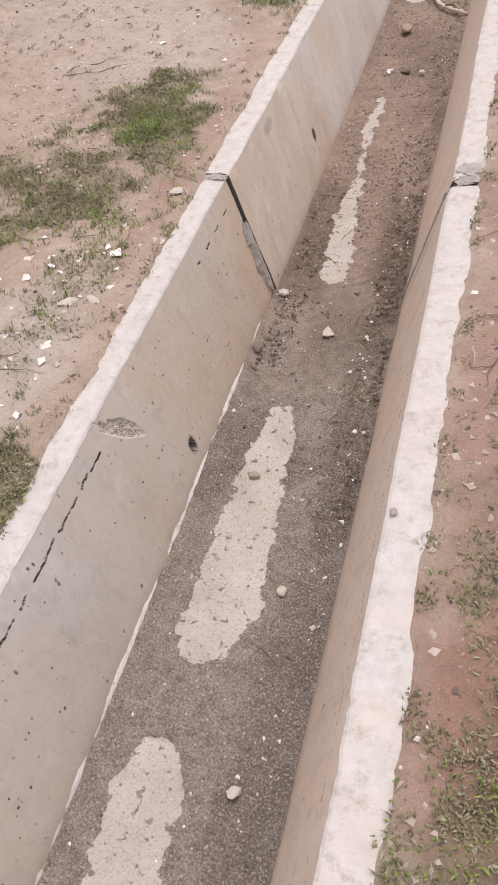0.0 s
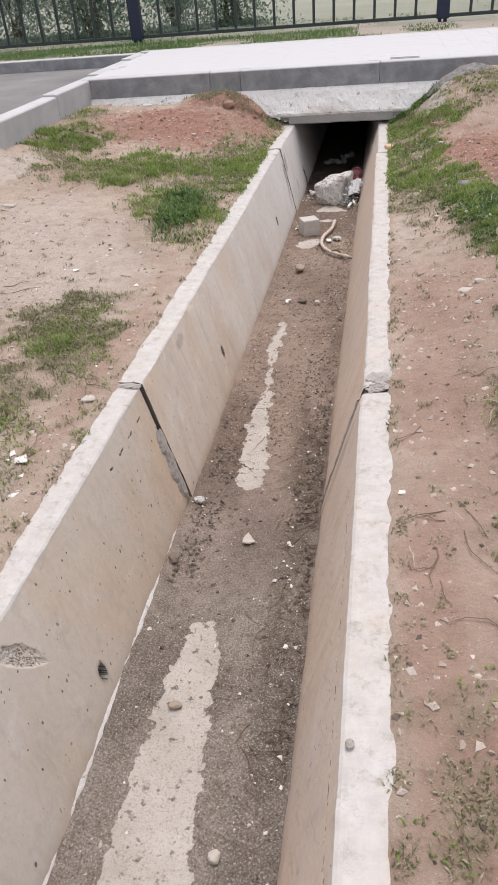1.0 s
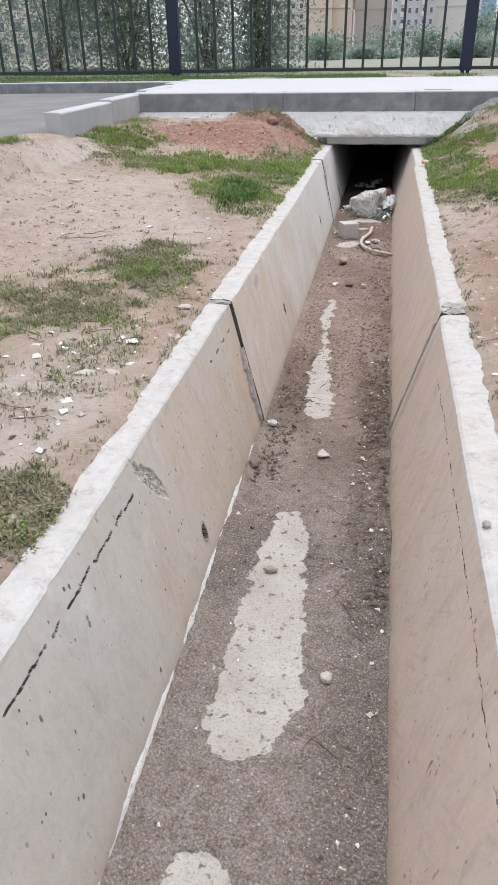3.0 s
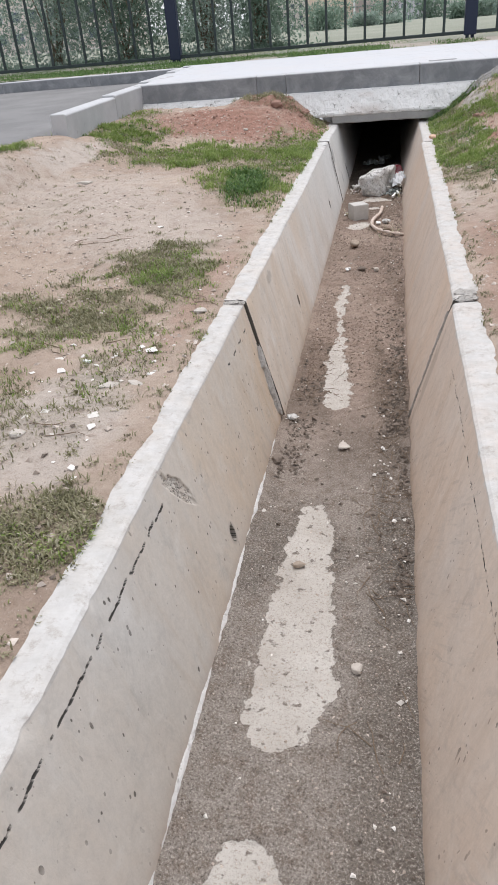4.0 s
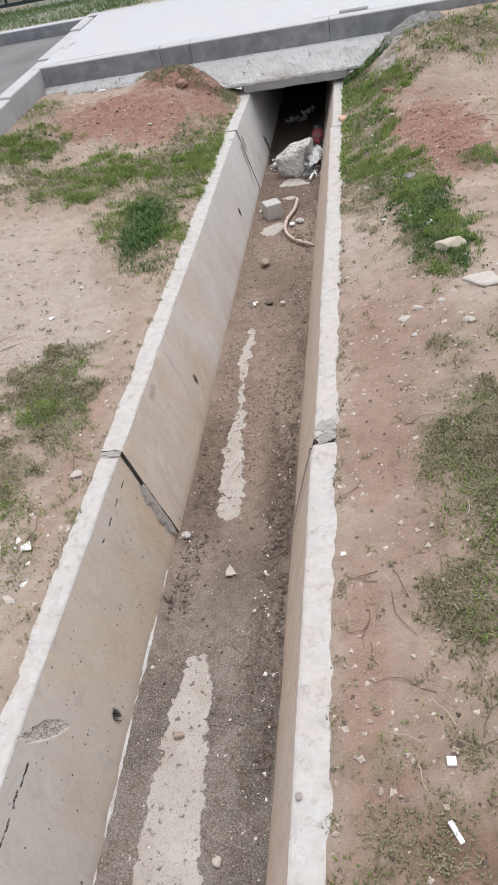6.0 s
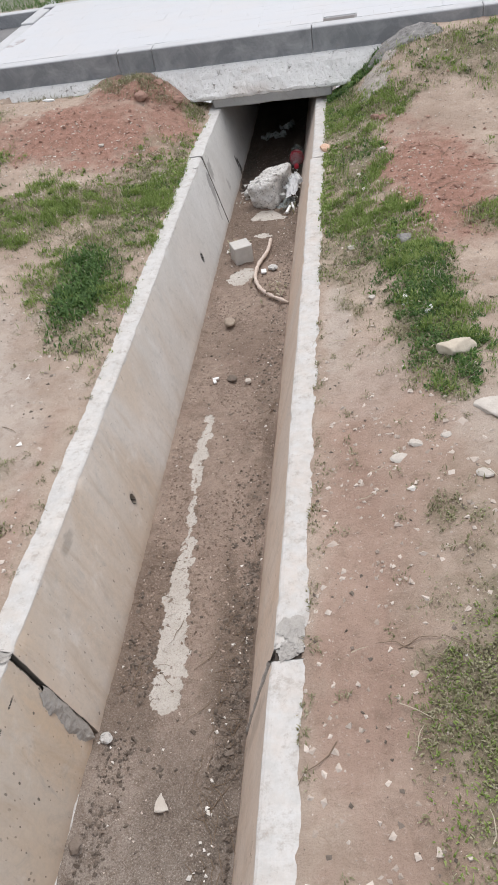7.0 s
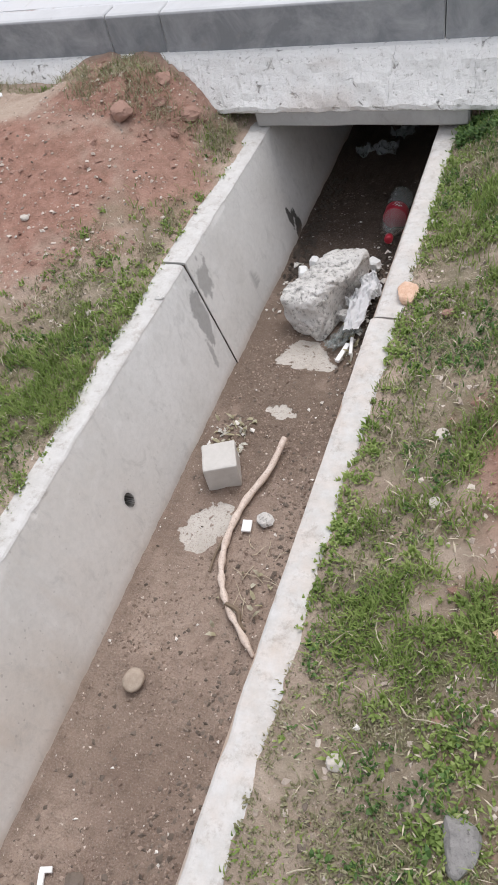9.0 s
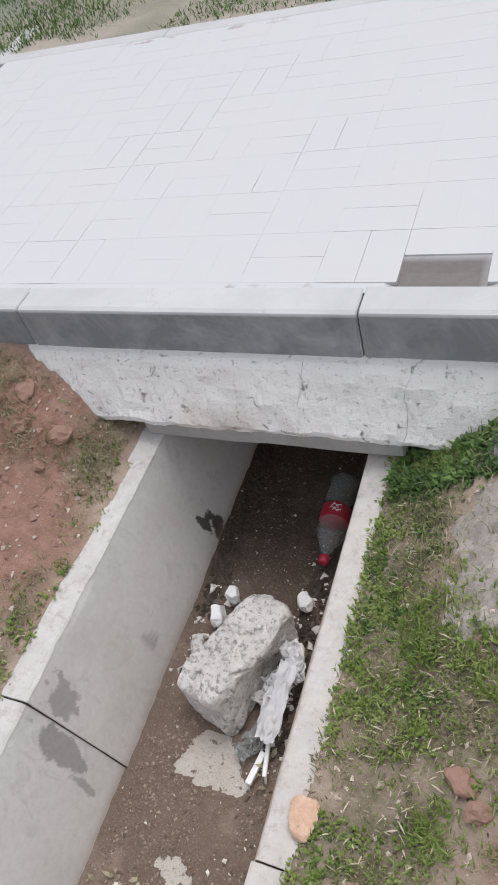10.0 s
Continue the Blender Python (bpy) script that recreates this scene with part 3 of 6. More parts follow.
channel_wall("wall_east_1", 1, -3.6, 0.187, 0.122, 0.231, 0.34, 0.388, "mud-washed concrete channel wall with a fine crack", WALL_EAST,
             groove=(-2.6, -0.15, 0.329, 0.40, 0.0008), worn=0.45, seed=4, ragged=(0, 0.013), wash=(0.5, 0.9), pitted=(0.7, 0.7), stains=((0.12, 0.2, 0.03, 0.16, 0, 0.25),))
channel_wall("wall_east_2", 1, 0.190, 3.10, 0.122, 0.236, 0.34, 0.390, "brown-streaked concrete channel wall, white along the top", WALL_EAST,
             seed=5, ragged=(0.010, 0.001), worn=0.6, pitted=(0.3, 0.0))
channel_wall("wall_east_3", 1, 3.1015, 9.6, 0.123, 0.244, 0.34, 0.394, "grey concrete channel wall running into the culvert", WALL_EAST, seed=6,
             ragged=(0.001, 0), worn=0.7, wash=(0.8, 0.2), pitted=(0.0, 0.0))


def joint_fill(name, y, foot, edge, back, top, label, material, width=0.010, depth=0.016, lumps=0.004):
    """Dirt or mortar sitting back in the joint between two wall lengths."""
    out = -1 if edge < 0 else 1
    bm = bmesh.new()
    rows = []
    for z in np.linspace(-0.05, top - 0.004, 26):
        x = foot + (edge - foot) * z / top + out * depth + out * lumps * noise.noise(Vector((0, y, z * 30)))
        rows.append([bm.verts.new((x, y - width, z)), bm.verts.new((x, y + width, z)), bm.verts.new((back, y + width, z)), bm.verts.new((back, y - width, z))])
    for a, b in zip(rows, rows[1:]):
        for k in range(4):
            bm.faces.new((a[k], a[(k + 1) % 4], b[(k + 1) % 4], b[k]))
    bm.faces.new(rows[-1])
    bmesh.ops.recalc_face_normals(bm, faces=bm.faces[:])
    me = bpy.data.meshes.new(name)
    bm.to_mesh(me)
    bm.free()
    me.materials.append(material)
    return tagged(new(name, me), label, "joint", kind="structure")


joint_fill("trim", 0.167, -0.278, -0.376, -0.46, 0.397, "dark dirt in an open wall joint", DARK_FILL, 0.008, 0.018)


def mortar_seam(name, y, x_at, z0, z1, half, seed, label, inward=1, material=MORTAR):
    """A rough smear of mortar pressed into the lower part of a joint."""
    zs, us = np.arange(z0, z1, 0.005), np.linspace(-1, 1, 9)
    Zm, U = np.meshgrid(zs, us, indexing="ij")
    w = half * (0.35 + 1.1 * fbm(Zm * 34 + (U > 0) * 7, Zm * 0, seed)) * np.sqrt(np.clip(np.minimum(Zm - z0, z1 - Zm) / 0.04, 0.02, 1))
    lift = 0.005 * (1 - U * U) - 0.004 * np.abs(U) ** 3 + 0.006 * (fbm(Zm * 70, U * 4, seed + 3) - 0.5)
    x = x_at(Zm) + inward * lift
    me = mesh_of(name, np.stack([x, y + 0.006 * (fbm(Zm * 12, Zm * 0, seed + 5) - 0.5) + U * w, Zm], -1).reshape(-1, 3), grid_faces(len(zs), 9)[:, ::inward], material)
    return tagged(new(name, me), label, "mortar", kind="structure")


mortar_seam("trim", 0.155, lambda z: -0.279 - 0.098 * z / 0.402, 0.02, 0.27, 0.030, 60, "rough grey mortar smeared into a wall joint")
mortar_seam("trim", 0.186, lambda z: 0.122 + 0.111 * z / 0.389, 0.0, 0.36, 0.011, 66, "brown mud and mortar crumbling out of a wall joint", -1, SPILL)
joint_fill("trim", 3.247, -0.269, -0.366, -0.45, 0.405, "dark dirt in a narrow wall joint", DARK_FILL, 0.002, 0.005)
joint_fill("trim", 0.188, 0.122, 0.233, 0.33, 0.386, "dark dirt in an open wall joint", DARK_FILL, 0.016, 0.007, 0.008)
joint_fill("trim", 3.102, 0.124, 0.249, 0.33, 0.39, "dark dirt in a narrow wall joint", DARK_FILL, 0.002, 0.005)

# ---- the bed ----
PATCHES = (  # bare concrete showing through: centre line points with half widths
    ((-0.135, -0.30, 0.018), (-0.125, -0.40, 0.045), (-0.125, -0.55, 0.055), (-0.125, -0.72, 0.065), (-0.118, -0.90, 0.078), (-0.135, -1.0, 0.06), (-0.13, -1.06, 0.02)),
    ((-0.15, -1.22, 0.03), (-0.15, -1.30, 0.065), (-0.135, -1.42, 0.06), (-0.13, -1.62, 0.06), (-0.14, -1.9, 0.05)),
    ((-0.150, 1.52, 0.002), (-0.150, 1.42, 0.016), (-0.162, 1.25, 0.020), (-0.158, 1.10, 0.010), (-0.150, 0.98, 0.004), (-0.140, 0.85, 0.012), (-0.143, 0.70, 0.022), (-0.138, 0.60, 0.036),
     (-0.128, 0.48, 0.036), (-0.118, 0.36, 0.045), (-0.112, 0.27, 0.040), (-0.112, 0.235, 0.015)),
    ((-0.07, 3.40, 0.03), (-0.06, 3.34, 0.075), (-0.05, 3.28, 0.10), (-0.02, 3.255, 0.05)),
    ((-0.07, 3.09, 0.02), (-0.06, 3.06, 0.045), (-0.05, 3.03, 0.02)),
    ((-0.12, 2.70, 0.02), (-0.13, 2.63, 0.05), (-0.15, 2.57, 0.055), (-0.15, 2.52, 0.02)),
)


def bare_amount(x, y):
    """1 inside a bare patch, falling to 0 outside with a ragged edge."""
    best = np.zeros(np.shape(x))
    for i, line in enumerate(PATCHES):
        line = sorted(line, key=lambda p: p[1])
        ly = [p[1] for p in line]
        cx = np.interp(y, ly, [p[0] for p in line])
        hw = np.interp(y, ly, [p[2] for p in line], left=0.0, right=0.0)
        off = (np.abs(x - cx) - hw) + (fbm(x * 28, y * 28, 70 + i) - 0.5) * 0.052
        inside = (y >= ly[0]) & (y <= ly[-1])
        best = np.maximum(best, np.where(inside, ease((0.020 - off) / 0.028), 0))
    return best


def bed_height(x, y):
    z = 0.018 * (fbm(x * 6, y * 4, 80) - 0.5) + 0.011 * (fbm(x * 38, y * 38, 82, 3) - 0.5)
    z = z + 0.020 * ease((x - 0.05) / 0.08) * ease((fbm(x * 12, y * 5, 84) - 0.4) / 0.3) + 0.012 * ease((-0.24 - x) / 0.04)
    return z * (1 - 0.8 * bare_amount(x, y)) - 0.003 * bare_amount(x, y)


def build_bed():
    xs, ys = np.arange(-0.33, 0.191, 0.0105), np.concatenate([np.arange(-3.6, 4.3, 0.0125), np.arange(4.3, 9.61, 0.05)])
    Y, X = np.meshgrid(ys, xs, indexing="ij")
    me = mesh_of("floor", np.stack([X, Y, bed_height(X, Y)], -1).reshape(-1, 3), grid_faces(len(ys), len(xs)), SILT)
    wet = ease((X + 0.02 + 0.12 * (fbm(X * 3, Y * 2.2, 90) - 0.5)) / 0.07) * ease((0.75 - fbm(X * 9, Y * 3.5, 91)) / 0.25) * ease((2.2 - Y) / 1.0)
    wet = np.maximum(wet, (0.75 - 0.35 * ease(Y - 0.5)) * ease((fbm(X * 5, Y * 2, 92) - 0.52) / 0.12))
    wet = np.maximum(wet, 0.7 * np.exp(-((Y + 0.02) / 0.16) ** 2) * ease((X + 0.16) / 0.06))
    wet = np.maximum(wet, 0.75 * ease((-0.62 - Y) / 0.25) * ease((X + 0.03 + 0.10 * (fbm(X * 9, Y * 6, 93) - 0.5)) / 0.05))
    wet = np.maximum(wet, 0.95 * ease((Y - 2.6) / 0.4) * ease((fbm(X * 7, Y * 5, 94) - 0.22) / 0.2))
    set_attr(me, "wet", wet)
    # culvert shade put into the silt colour, growing from before the mouth inward
    set_attr(me, "tunnel_shade", ease((Y - 3.55) / 0.5) * 0.85)
    set_attr(me, "bare", bare_amount(X, Y))
    set_attr(me, "grit", ease((0.6 - Y) / 1.2))
    return tagged(new("floor", me), "damp sandy silt on a concrete channel bed with bare patches", "channel bed", kind="structure")


build_bed()


def build_fillet(y0, y1, x, seed):
    ys = np.arange(y0, y1, 0.012)
    prof = ((-0.010, 0.024), (-0.004, 0.020), (0.000, 0.014), (0.003, 0.006), (0.004, -0.02))
    P = np.array(prof)
    Y, J = np.meshgrid(ys, np.arange(5), indexing="ij")
    wob = 0.008 * (fbm(Y * 7, Y * 0, seed) - 0.5) + 0.004 * (fbm(Y * 40, Y * 0, seed + 1) - 0.5)
    me = mesh_of("trim", np.stack([P[J, 0] + x + wob, Y, P[J, 1] + wob * 0.8], -1).reshape(-1, 3), grid_faces(len(ys), 5), ROUGH)
    return tagged(new("trim", me), "thin pale cement line at the wall foot", "cement line", kind="structure")


build_fillet(-3.6, 0.08, -0.284, 3)

# ---- the culvert mouth, kerbs and pavement ----
def pave_z(y):
    return 0.772 + 0.022 * (y - 4.2)


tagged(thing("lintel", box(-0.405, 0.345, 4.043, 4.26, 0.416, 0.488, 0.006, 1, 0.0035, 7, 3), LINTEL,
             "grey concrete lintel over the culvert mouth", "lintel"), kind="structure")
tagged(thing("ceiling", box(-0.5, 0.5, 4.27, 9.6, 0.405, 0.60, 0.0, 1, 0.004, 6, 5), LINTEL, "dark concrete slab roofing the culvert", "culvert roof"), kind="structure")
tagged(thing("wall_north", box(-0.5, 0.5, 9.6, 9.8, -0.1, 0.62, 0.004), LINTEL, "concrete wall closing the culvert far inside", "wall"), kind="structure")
tagged(thing("ceiling", lump((0.20, 0.30, 0.07), 12, 3, 0.4, 0.12), LINTEL, "rough concrete bulge under the culvert roof", "culvert roof", at=pose(-0.02, 4.75, 0.40)), kind="structure")


def build_haunch():
    cracks = ((0.082, 0.5), (0.352, 1.0))
    xs = set(np.round(np.arange(-1.96, 6.0, 0.012), 4))
    for cx, _ in cracks:
        xs |= set(np.round(cx + np.array((-0.004, -0.0012, -0.0006, 0.0, 0.0006, 0.0012, 0.004)), 4))
    xs = np.array(sorted(xs))
    prof = ((4.215, 0.640), (4.17, 0.637), (4.15, 0.633), (4.132, 0.620), (4.115, 0.60), (4.097, 0.575), (4.08, 0.55), (4.062, 0.525), (4.046, 0.503), (4.036, 0.488), (4.036, 0.474), (4.046, 0.466), (4.22, 0.466))
    P = np.array(prof)
    X, J = np.meshgrid(xs, np.arange(len(prof)), indexing="ij")
    Y, Z = P[J, 0], P[J, 1]
    weight = np.sin(np.linspace(0, np.pi, len(prof)))[J]
    Y = Y - weight * (0.030 * (fbm(X * 4, Z * 9, 101) - 0.5) + 0.022 * (fbm(X * 30, Z * 45, 103) - 0.5))
    Z = Z + ((J == 10) | (J == 9)) * 0.016 * (fbm(X * 30, X * 0, 105) - 0.5) + weight * 0.012 * (fbm(X * 18, Z * 25, 107) - 0.5)
    gap = np.zeros(X.shape)
    for cx, long in cracks:
        gap = np.maximum(gap, (np.abs(X - cx) < 0.0004) * (J > 1) * (J < 4 + 7 * long + 3))
        X = X + np.exp(-((X - cx) / 0.03) ** 2) * 0.05 * (fbm(Z * 24, Z * 0 + cx, 111) - 0.5)
    Y = Y + gap * 0.005
    me = mesh_of("trim", np.stack([X, Y, Z], -1).reshape(-1, 3), grid_faces(len(xs), len(prof)), ROUGH)
    set_attr(me, "stain_shade", gap * (0.25 + 0.7 * ease((fbm(X * 5, Z * 40, 113) - 0.4) / 0.2)))
    set_attr(me, "mud", ease((fbm(X * 3, Z * 5, 109) - 0.55) / 0.2) * 0.35)
    return tagged(new("trim", me), "rough pale concrete haunch under the kerb", "concrete haunch", kind="structure")


build_haunch()


def kerb_stone(length, shaded_grime=1.0):
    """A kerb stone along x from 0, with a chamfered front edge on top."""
    bm = bmesh.new()
    prof = [(0.0, 0.0), (0.0, 0.132), (0.004, 0.139), (0.016, 0.143), (0.096, 0.143), (0.1, 0.139), (0.1, -0.12), (0.0, -0.12)]
    ends = []
    for x, inset in ((0.0, 0.004), (0.004, 0.0), (length * 0.33, 0), (length * 0.66, 0), (length - 0.008, 0.0), (length - 0.004, 0.004)):
        ends.append([bm.verts.new((x, y + (inset if y < 0.05 else -inset) + 0.0012 * noise.noise(Vector((x * 9, y * 30, z * 30))), z - (inset if z > 0.1 else 0))) for y, z in prof])
    k = len(prof)
    for a, b in zip(ends, ends[1:]):
        for i in range(k):
            bm.faces.new((a[i], a[(i + 1) % k], b[(i + 1) % k], b[i]))
    bm.faces.new(ends[0])
    bm.faces.new(ends[-1][::-1])
    bmesh.ops.recalc_face_normals(bm, faces=bm.faces[:])
    me = bpy.data.meshes.new("kerb_stone")
    bm.to_mesh(me)
    bm.free()
    me.materials.append(KERB)
    # front faces darken as a whole: painted shade together with dirt
    set_attr(me, "shaded_grime", [shaded_grime if v.co.y < 0.004 and v.co.z < 0.134 else 0.0 for v in me.vertices])
    return me


STONE_M, STONE_S, STONE_PALE = kerb_stone(1.0), kerb_stone(0.23), kerb_stone(1.0, 0.3)
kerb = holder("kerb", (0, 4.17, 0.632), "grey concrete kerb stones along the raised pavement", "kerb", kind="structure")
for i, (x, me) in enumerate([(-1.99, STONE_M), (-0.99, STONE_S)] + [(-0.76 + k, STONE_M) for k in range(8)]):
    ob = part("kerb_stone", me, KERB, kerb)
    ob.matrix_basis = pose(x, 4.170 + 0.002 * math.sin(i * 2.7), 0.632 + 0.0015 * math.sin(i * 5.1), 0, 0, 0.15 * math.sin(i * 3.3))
side = holder("kerb", (-1.97, 2.45, 0.62), "pale concrete kerb between the road and the pavement", "kerb", kind="structure")
for i in range(4):
    ob = part("kerb_stone", STONE_PALE, KERB, side)
    ob.matrix_basis = pose(-1.85 - 0.043 * i, 2.45 + i * 0.998, 0.612 + 0.014 * i, 0.9, 0, 92.5)
back = holder("kerb", (0, 5.97, 0.66), "pale concrete edging under the fence", "kerb", kind="structure")
for k in range(-10, 7):
    ob = part("kerb_stone", STONE_M, KERB, back)
    ob.matrix_basis = pose(k - 0.05, 5.955, 0.668 if k >= -2 else 0.655)


def build_sheet(name, x0, x1, y0, y1, zfun, step, material, label, category):
    xs, ys = np.arange(x0, x1 + step * 0.5, step), np.arange(y0, y1 + step * 0.5, step)
    Y, X = np.meshgrid(ys, xs, indexing="ij")
    me = mesh_of(name, np.stack([X, Y, zfun(X, Y)], -1).reshape(-1, 3), grid_faces(len(ys), len(xs)), material)
    return tagged(new(name, me), label, category, kind="structure")


pavement = build_sheet("pavement", -1.94, 7.0, 4.25, 5.97, lambda x, y: pave_z(y) - 0.0004 - 0.0018 * ease((fbm(x * 4, y * 4, 122) - 0.56) / 0.1) - 0.016 * ease((x - 0.29) / 0.03) * ease((4.38 - y) / 0.02) * ease((0.53 - x) / 0.02), 0.03, SAND,
                       "pale block-paved footway with sandy joints", "pavement")
px_, py_ = np.array([v.co.x for v in pavement.data.vertices]), np.array([v.co.y for v in pavement.data.vertices])
set_attr(pavement.data, "dirt", ease((px_ - 0.28) / 0.03) * ease((4.40 - py_) / 0.02) * ease((0.53 - px_) / 0.02))
road = build_sheet("road", -14.0, -1.92, 1.9, 5.97, lambda x, y: 0.655 + 0.012 * (y - 2.4) - 0.05 * ease((2.15 - y + 0.15 * (fbm(x * 3, y * 3, 123) - 0.5)) / 0.25) - 0.03 * ease((x + 2.06) / 0.1) + 0.006 * (fbm(x * 2, y * 2, 121) - 0.5), 0.08, ASPHALT,
                   "worn grey asphalt road beside the kerb", "road")


# ---- the ground ----
def ellipses(x, y, shapes, seed, ragged=0.9, hard=0.85):
    best = np.zeros(np.shape(x))
    wob = (fbm(x * 5, y * 5, seed) - 0.5) * ragged + (fbm(x * 20, y * 20, seed + 4) - 0.5) * ragged * 0.8
    for cx, cy, rx, ry, turn, amount in shapes:
        c, s = math.cos(radians(turn)), math.sin(radians(turn))
        u, v = (x - cx) * c + (y - cy) * s, -(x - cx) * s + (y - cy) * c
        best = np.maximum(best, amount * ease((1 - np.hypot(u / rx, v / ry) + wob) / hard))
    return best


GREEN = ((-1.05, 2.58, 0.70, 0.50, 4, 1.0), (-1.98, 1.95, 0.18, 0.25, 0, 0.8), (-0.66, 2.0, 0.26, 0.75, 8, 1.0), (-0.58, 2.7, 0.24, 1.0, 0, 1.0), (-0.72, 2.15, 0.28, 0.5, 0, 1.0), (-1.75, 3.6, 0.2, 0.4, 0, 0.8), (-1.65, 2.9, 0.3, 0.5, 0, 0.9),
         (-1.2, 4.02, 0.55, 0.06, 0, 0.5), (-0.5, 3.85, 0.08, 0.3, 8, 0.7), (-2.3, 2.2, 0.35, 0.4, 0, 0.8),
         (0.44, 2.98, 0.18, 1.05, 0, 1.0), (0.62, 1.9, 0.20, 0.65, 8, 1.0), (-0.50, 3.2, 0.06, 0.6, 0, 0.9), (0.70, 1.35, 0.18, 0.48, 0, 1.0), (0.55, 3.45, 0.28, 0.30, 0, 1.0), (0.40, 3.75, 0.16, 0.45, 0, 1.0), (0.42, 4.02, 0.14, 0.12, 0, 1.0), (1.25, 3.72, 0.75, 0.38, 0, 1.0),
         (0.95, 2.05, 0.14, 0.16, 0, 0.7), (1.5, 2.9, 0.35, 0.3, 0, 0.7), (2.2, 3.2, 0.7, 0.8, 0, 0.8))
OLIVE = ((-0.62, -0.40, 0.15, 0.30, 0, 0.25), (0.74, -0.75, 0.22, 0.38, 0, 0.9), (0.40, 2.15, 0.14, 0.5, 0, 0.7), (0.67, 1.36, 0.15, 0.45, 0, 0.85), (-0.72, 0.46, 0.20, 0.42, 12, 1.0), (-0.80, 0.04, 0.30, 0.36, 0, 1.0), (-0.98, 0.10, 0.2, 0.3, 0, 0.8), (-0.52, -0.98, 0.13, 0.18, -10, 1.0), (-0.62, -1.3, 0.12, 0.2, 0, 0.8), (-0.9, -0.5, 0.2, 0.2, 0, 0.3), (-0.72, -0.62, 0.18, 0.16, 0, 0.3),
         (0.72, -0.06, 0.20, 0.62, 6, 1.0), (0.62, -0.45, 0.14, 0.18, 0, 0.9), (0.42, -0.80, 0.12, 0.07, 0, 0.8), (0.62, -0.76, 0.16, 0.08, 12, 0.8), (0.55, -1.0, 0.24, 0.35, 0, 0.6), (0.66, -1.05, 0.10, 0.12, 0, 0.7), (0.40, -1.0, 0.06, 0.06, 0, 0.6),
         (0.45, -1.34, 0.16, 0.26, 0, 1.0), (0.8, -1.3, 0.3, 0.4, 0, 0.9), (0.95, 0.35, 0.2, 0.5, 0, 0.5), (0.63, 0.52, 0.05, 0.09, 0, 0.8), (0.43, 2.0, 0.14, 0.45, 0, 0.6), (-1.5, -0.9, 0.4, 0.5, 0, 0.6), (1.2, -0.8, 0.3, 0.5, 0, 0.6))
REDS = ((-1.05, 3.45, 0.66, 0.50, 0, 1.0), (-0.62, 3.62, 0.22, 0.42, 0, 0.9), (0.80, 2.52, 0.34, 0.80, 10, 1.0), (0.80, 1.95, 0.16, 0.25, 0, 0.6), (0.42, 0.35, 0.13, 1.0, 0, 0.4), (0.50, 0.75, 0.26, 0.65, 0, 0.3), (0.50, -0.3, 0.2, 0.9, 0, 0.25), (0.38, -0.55, 0.08, 0.5, 0, 0.5), (0.55, -1.15, 0.32, 0.45, 0, 0.8),
        (-0.52, 0.35, 0.07, 0.8, 0, 0.32), (-0.9, 4.05, 0.5, 0.15, 0, 0.8), (-0.85, 3.92, 0.42, 0.26, 0, 1.0))
PALES = ((-1.35, 1.4, 0.75, 0.75, 0, 0.7), (-0.66, -0.6, 0.26, 0.42, 0, 0.9), (-0.85, 1.0, 0.5, 0.6, 0, 0.7), (0.5, 1.15, 0.18, 0.25, 0, 0.3), (0.85, 0.9, 0.25, 0.25, 0, 0.4), (-1.72, 2.2, 0.14, 0.6, -10, 1.0), (0.37, 1.5, 0.06, 0.35, 0, 0.6))


def green_at(x, y):
    return np.maximum(ellipses(x, y, GREEN, 130), 0)


def olive_at(x, y):
    return ellipses(x, y, OLIVE, 140, 1.1, 0.7)


def red_at(x, y):
    return ellipses(x, y, REDS, 150, 0.7, 0.6)


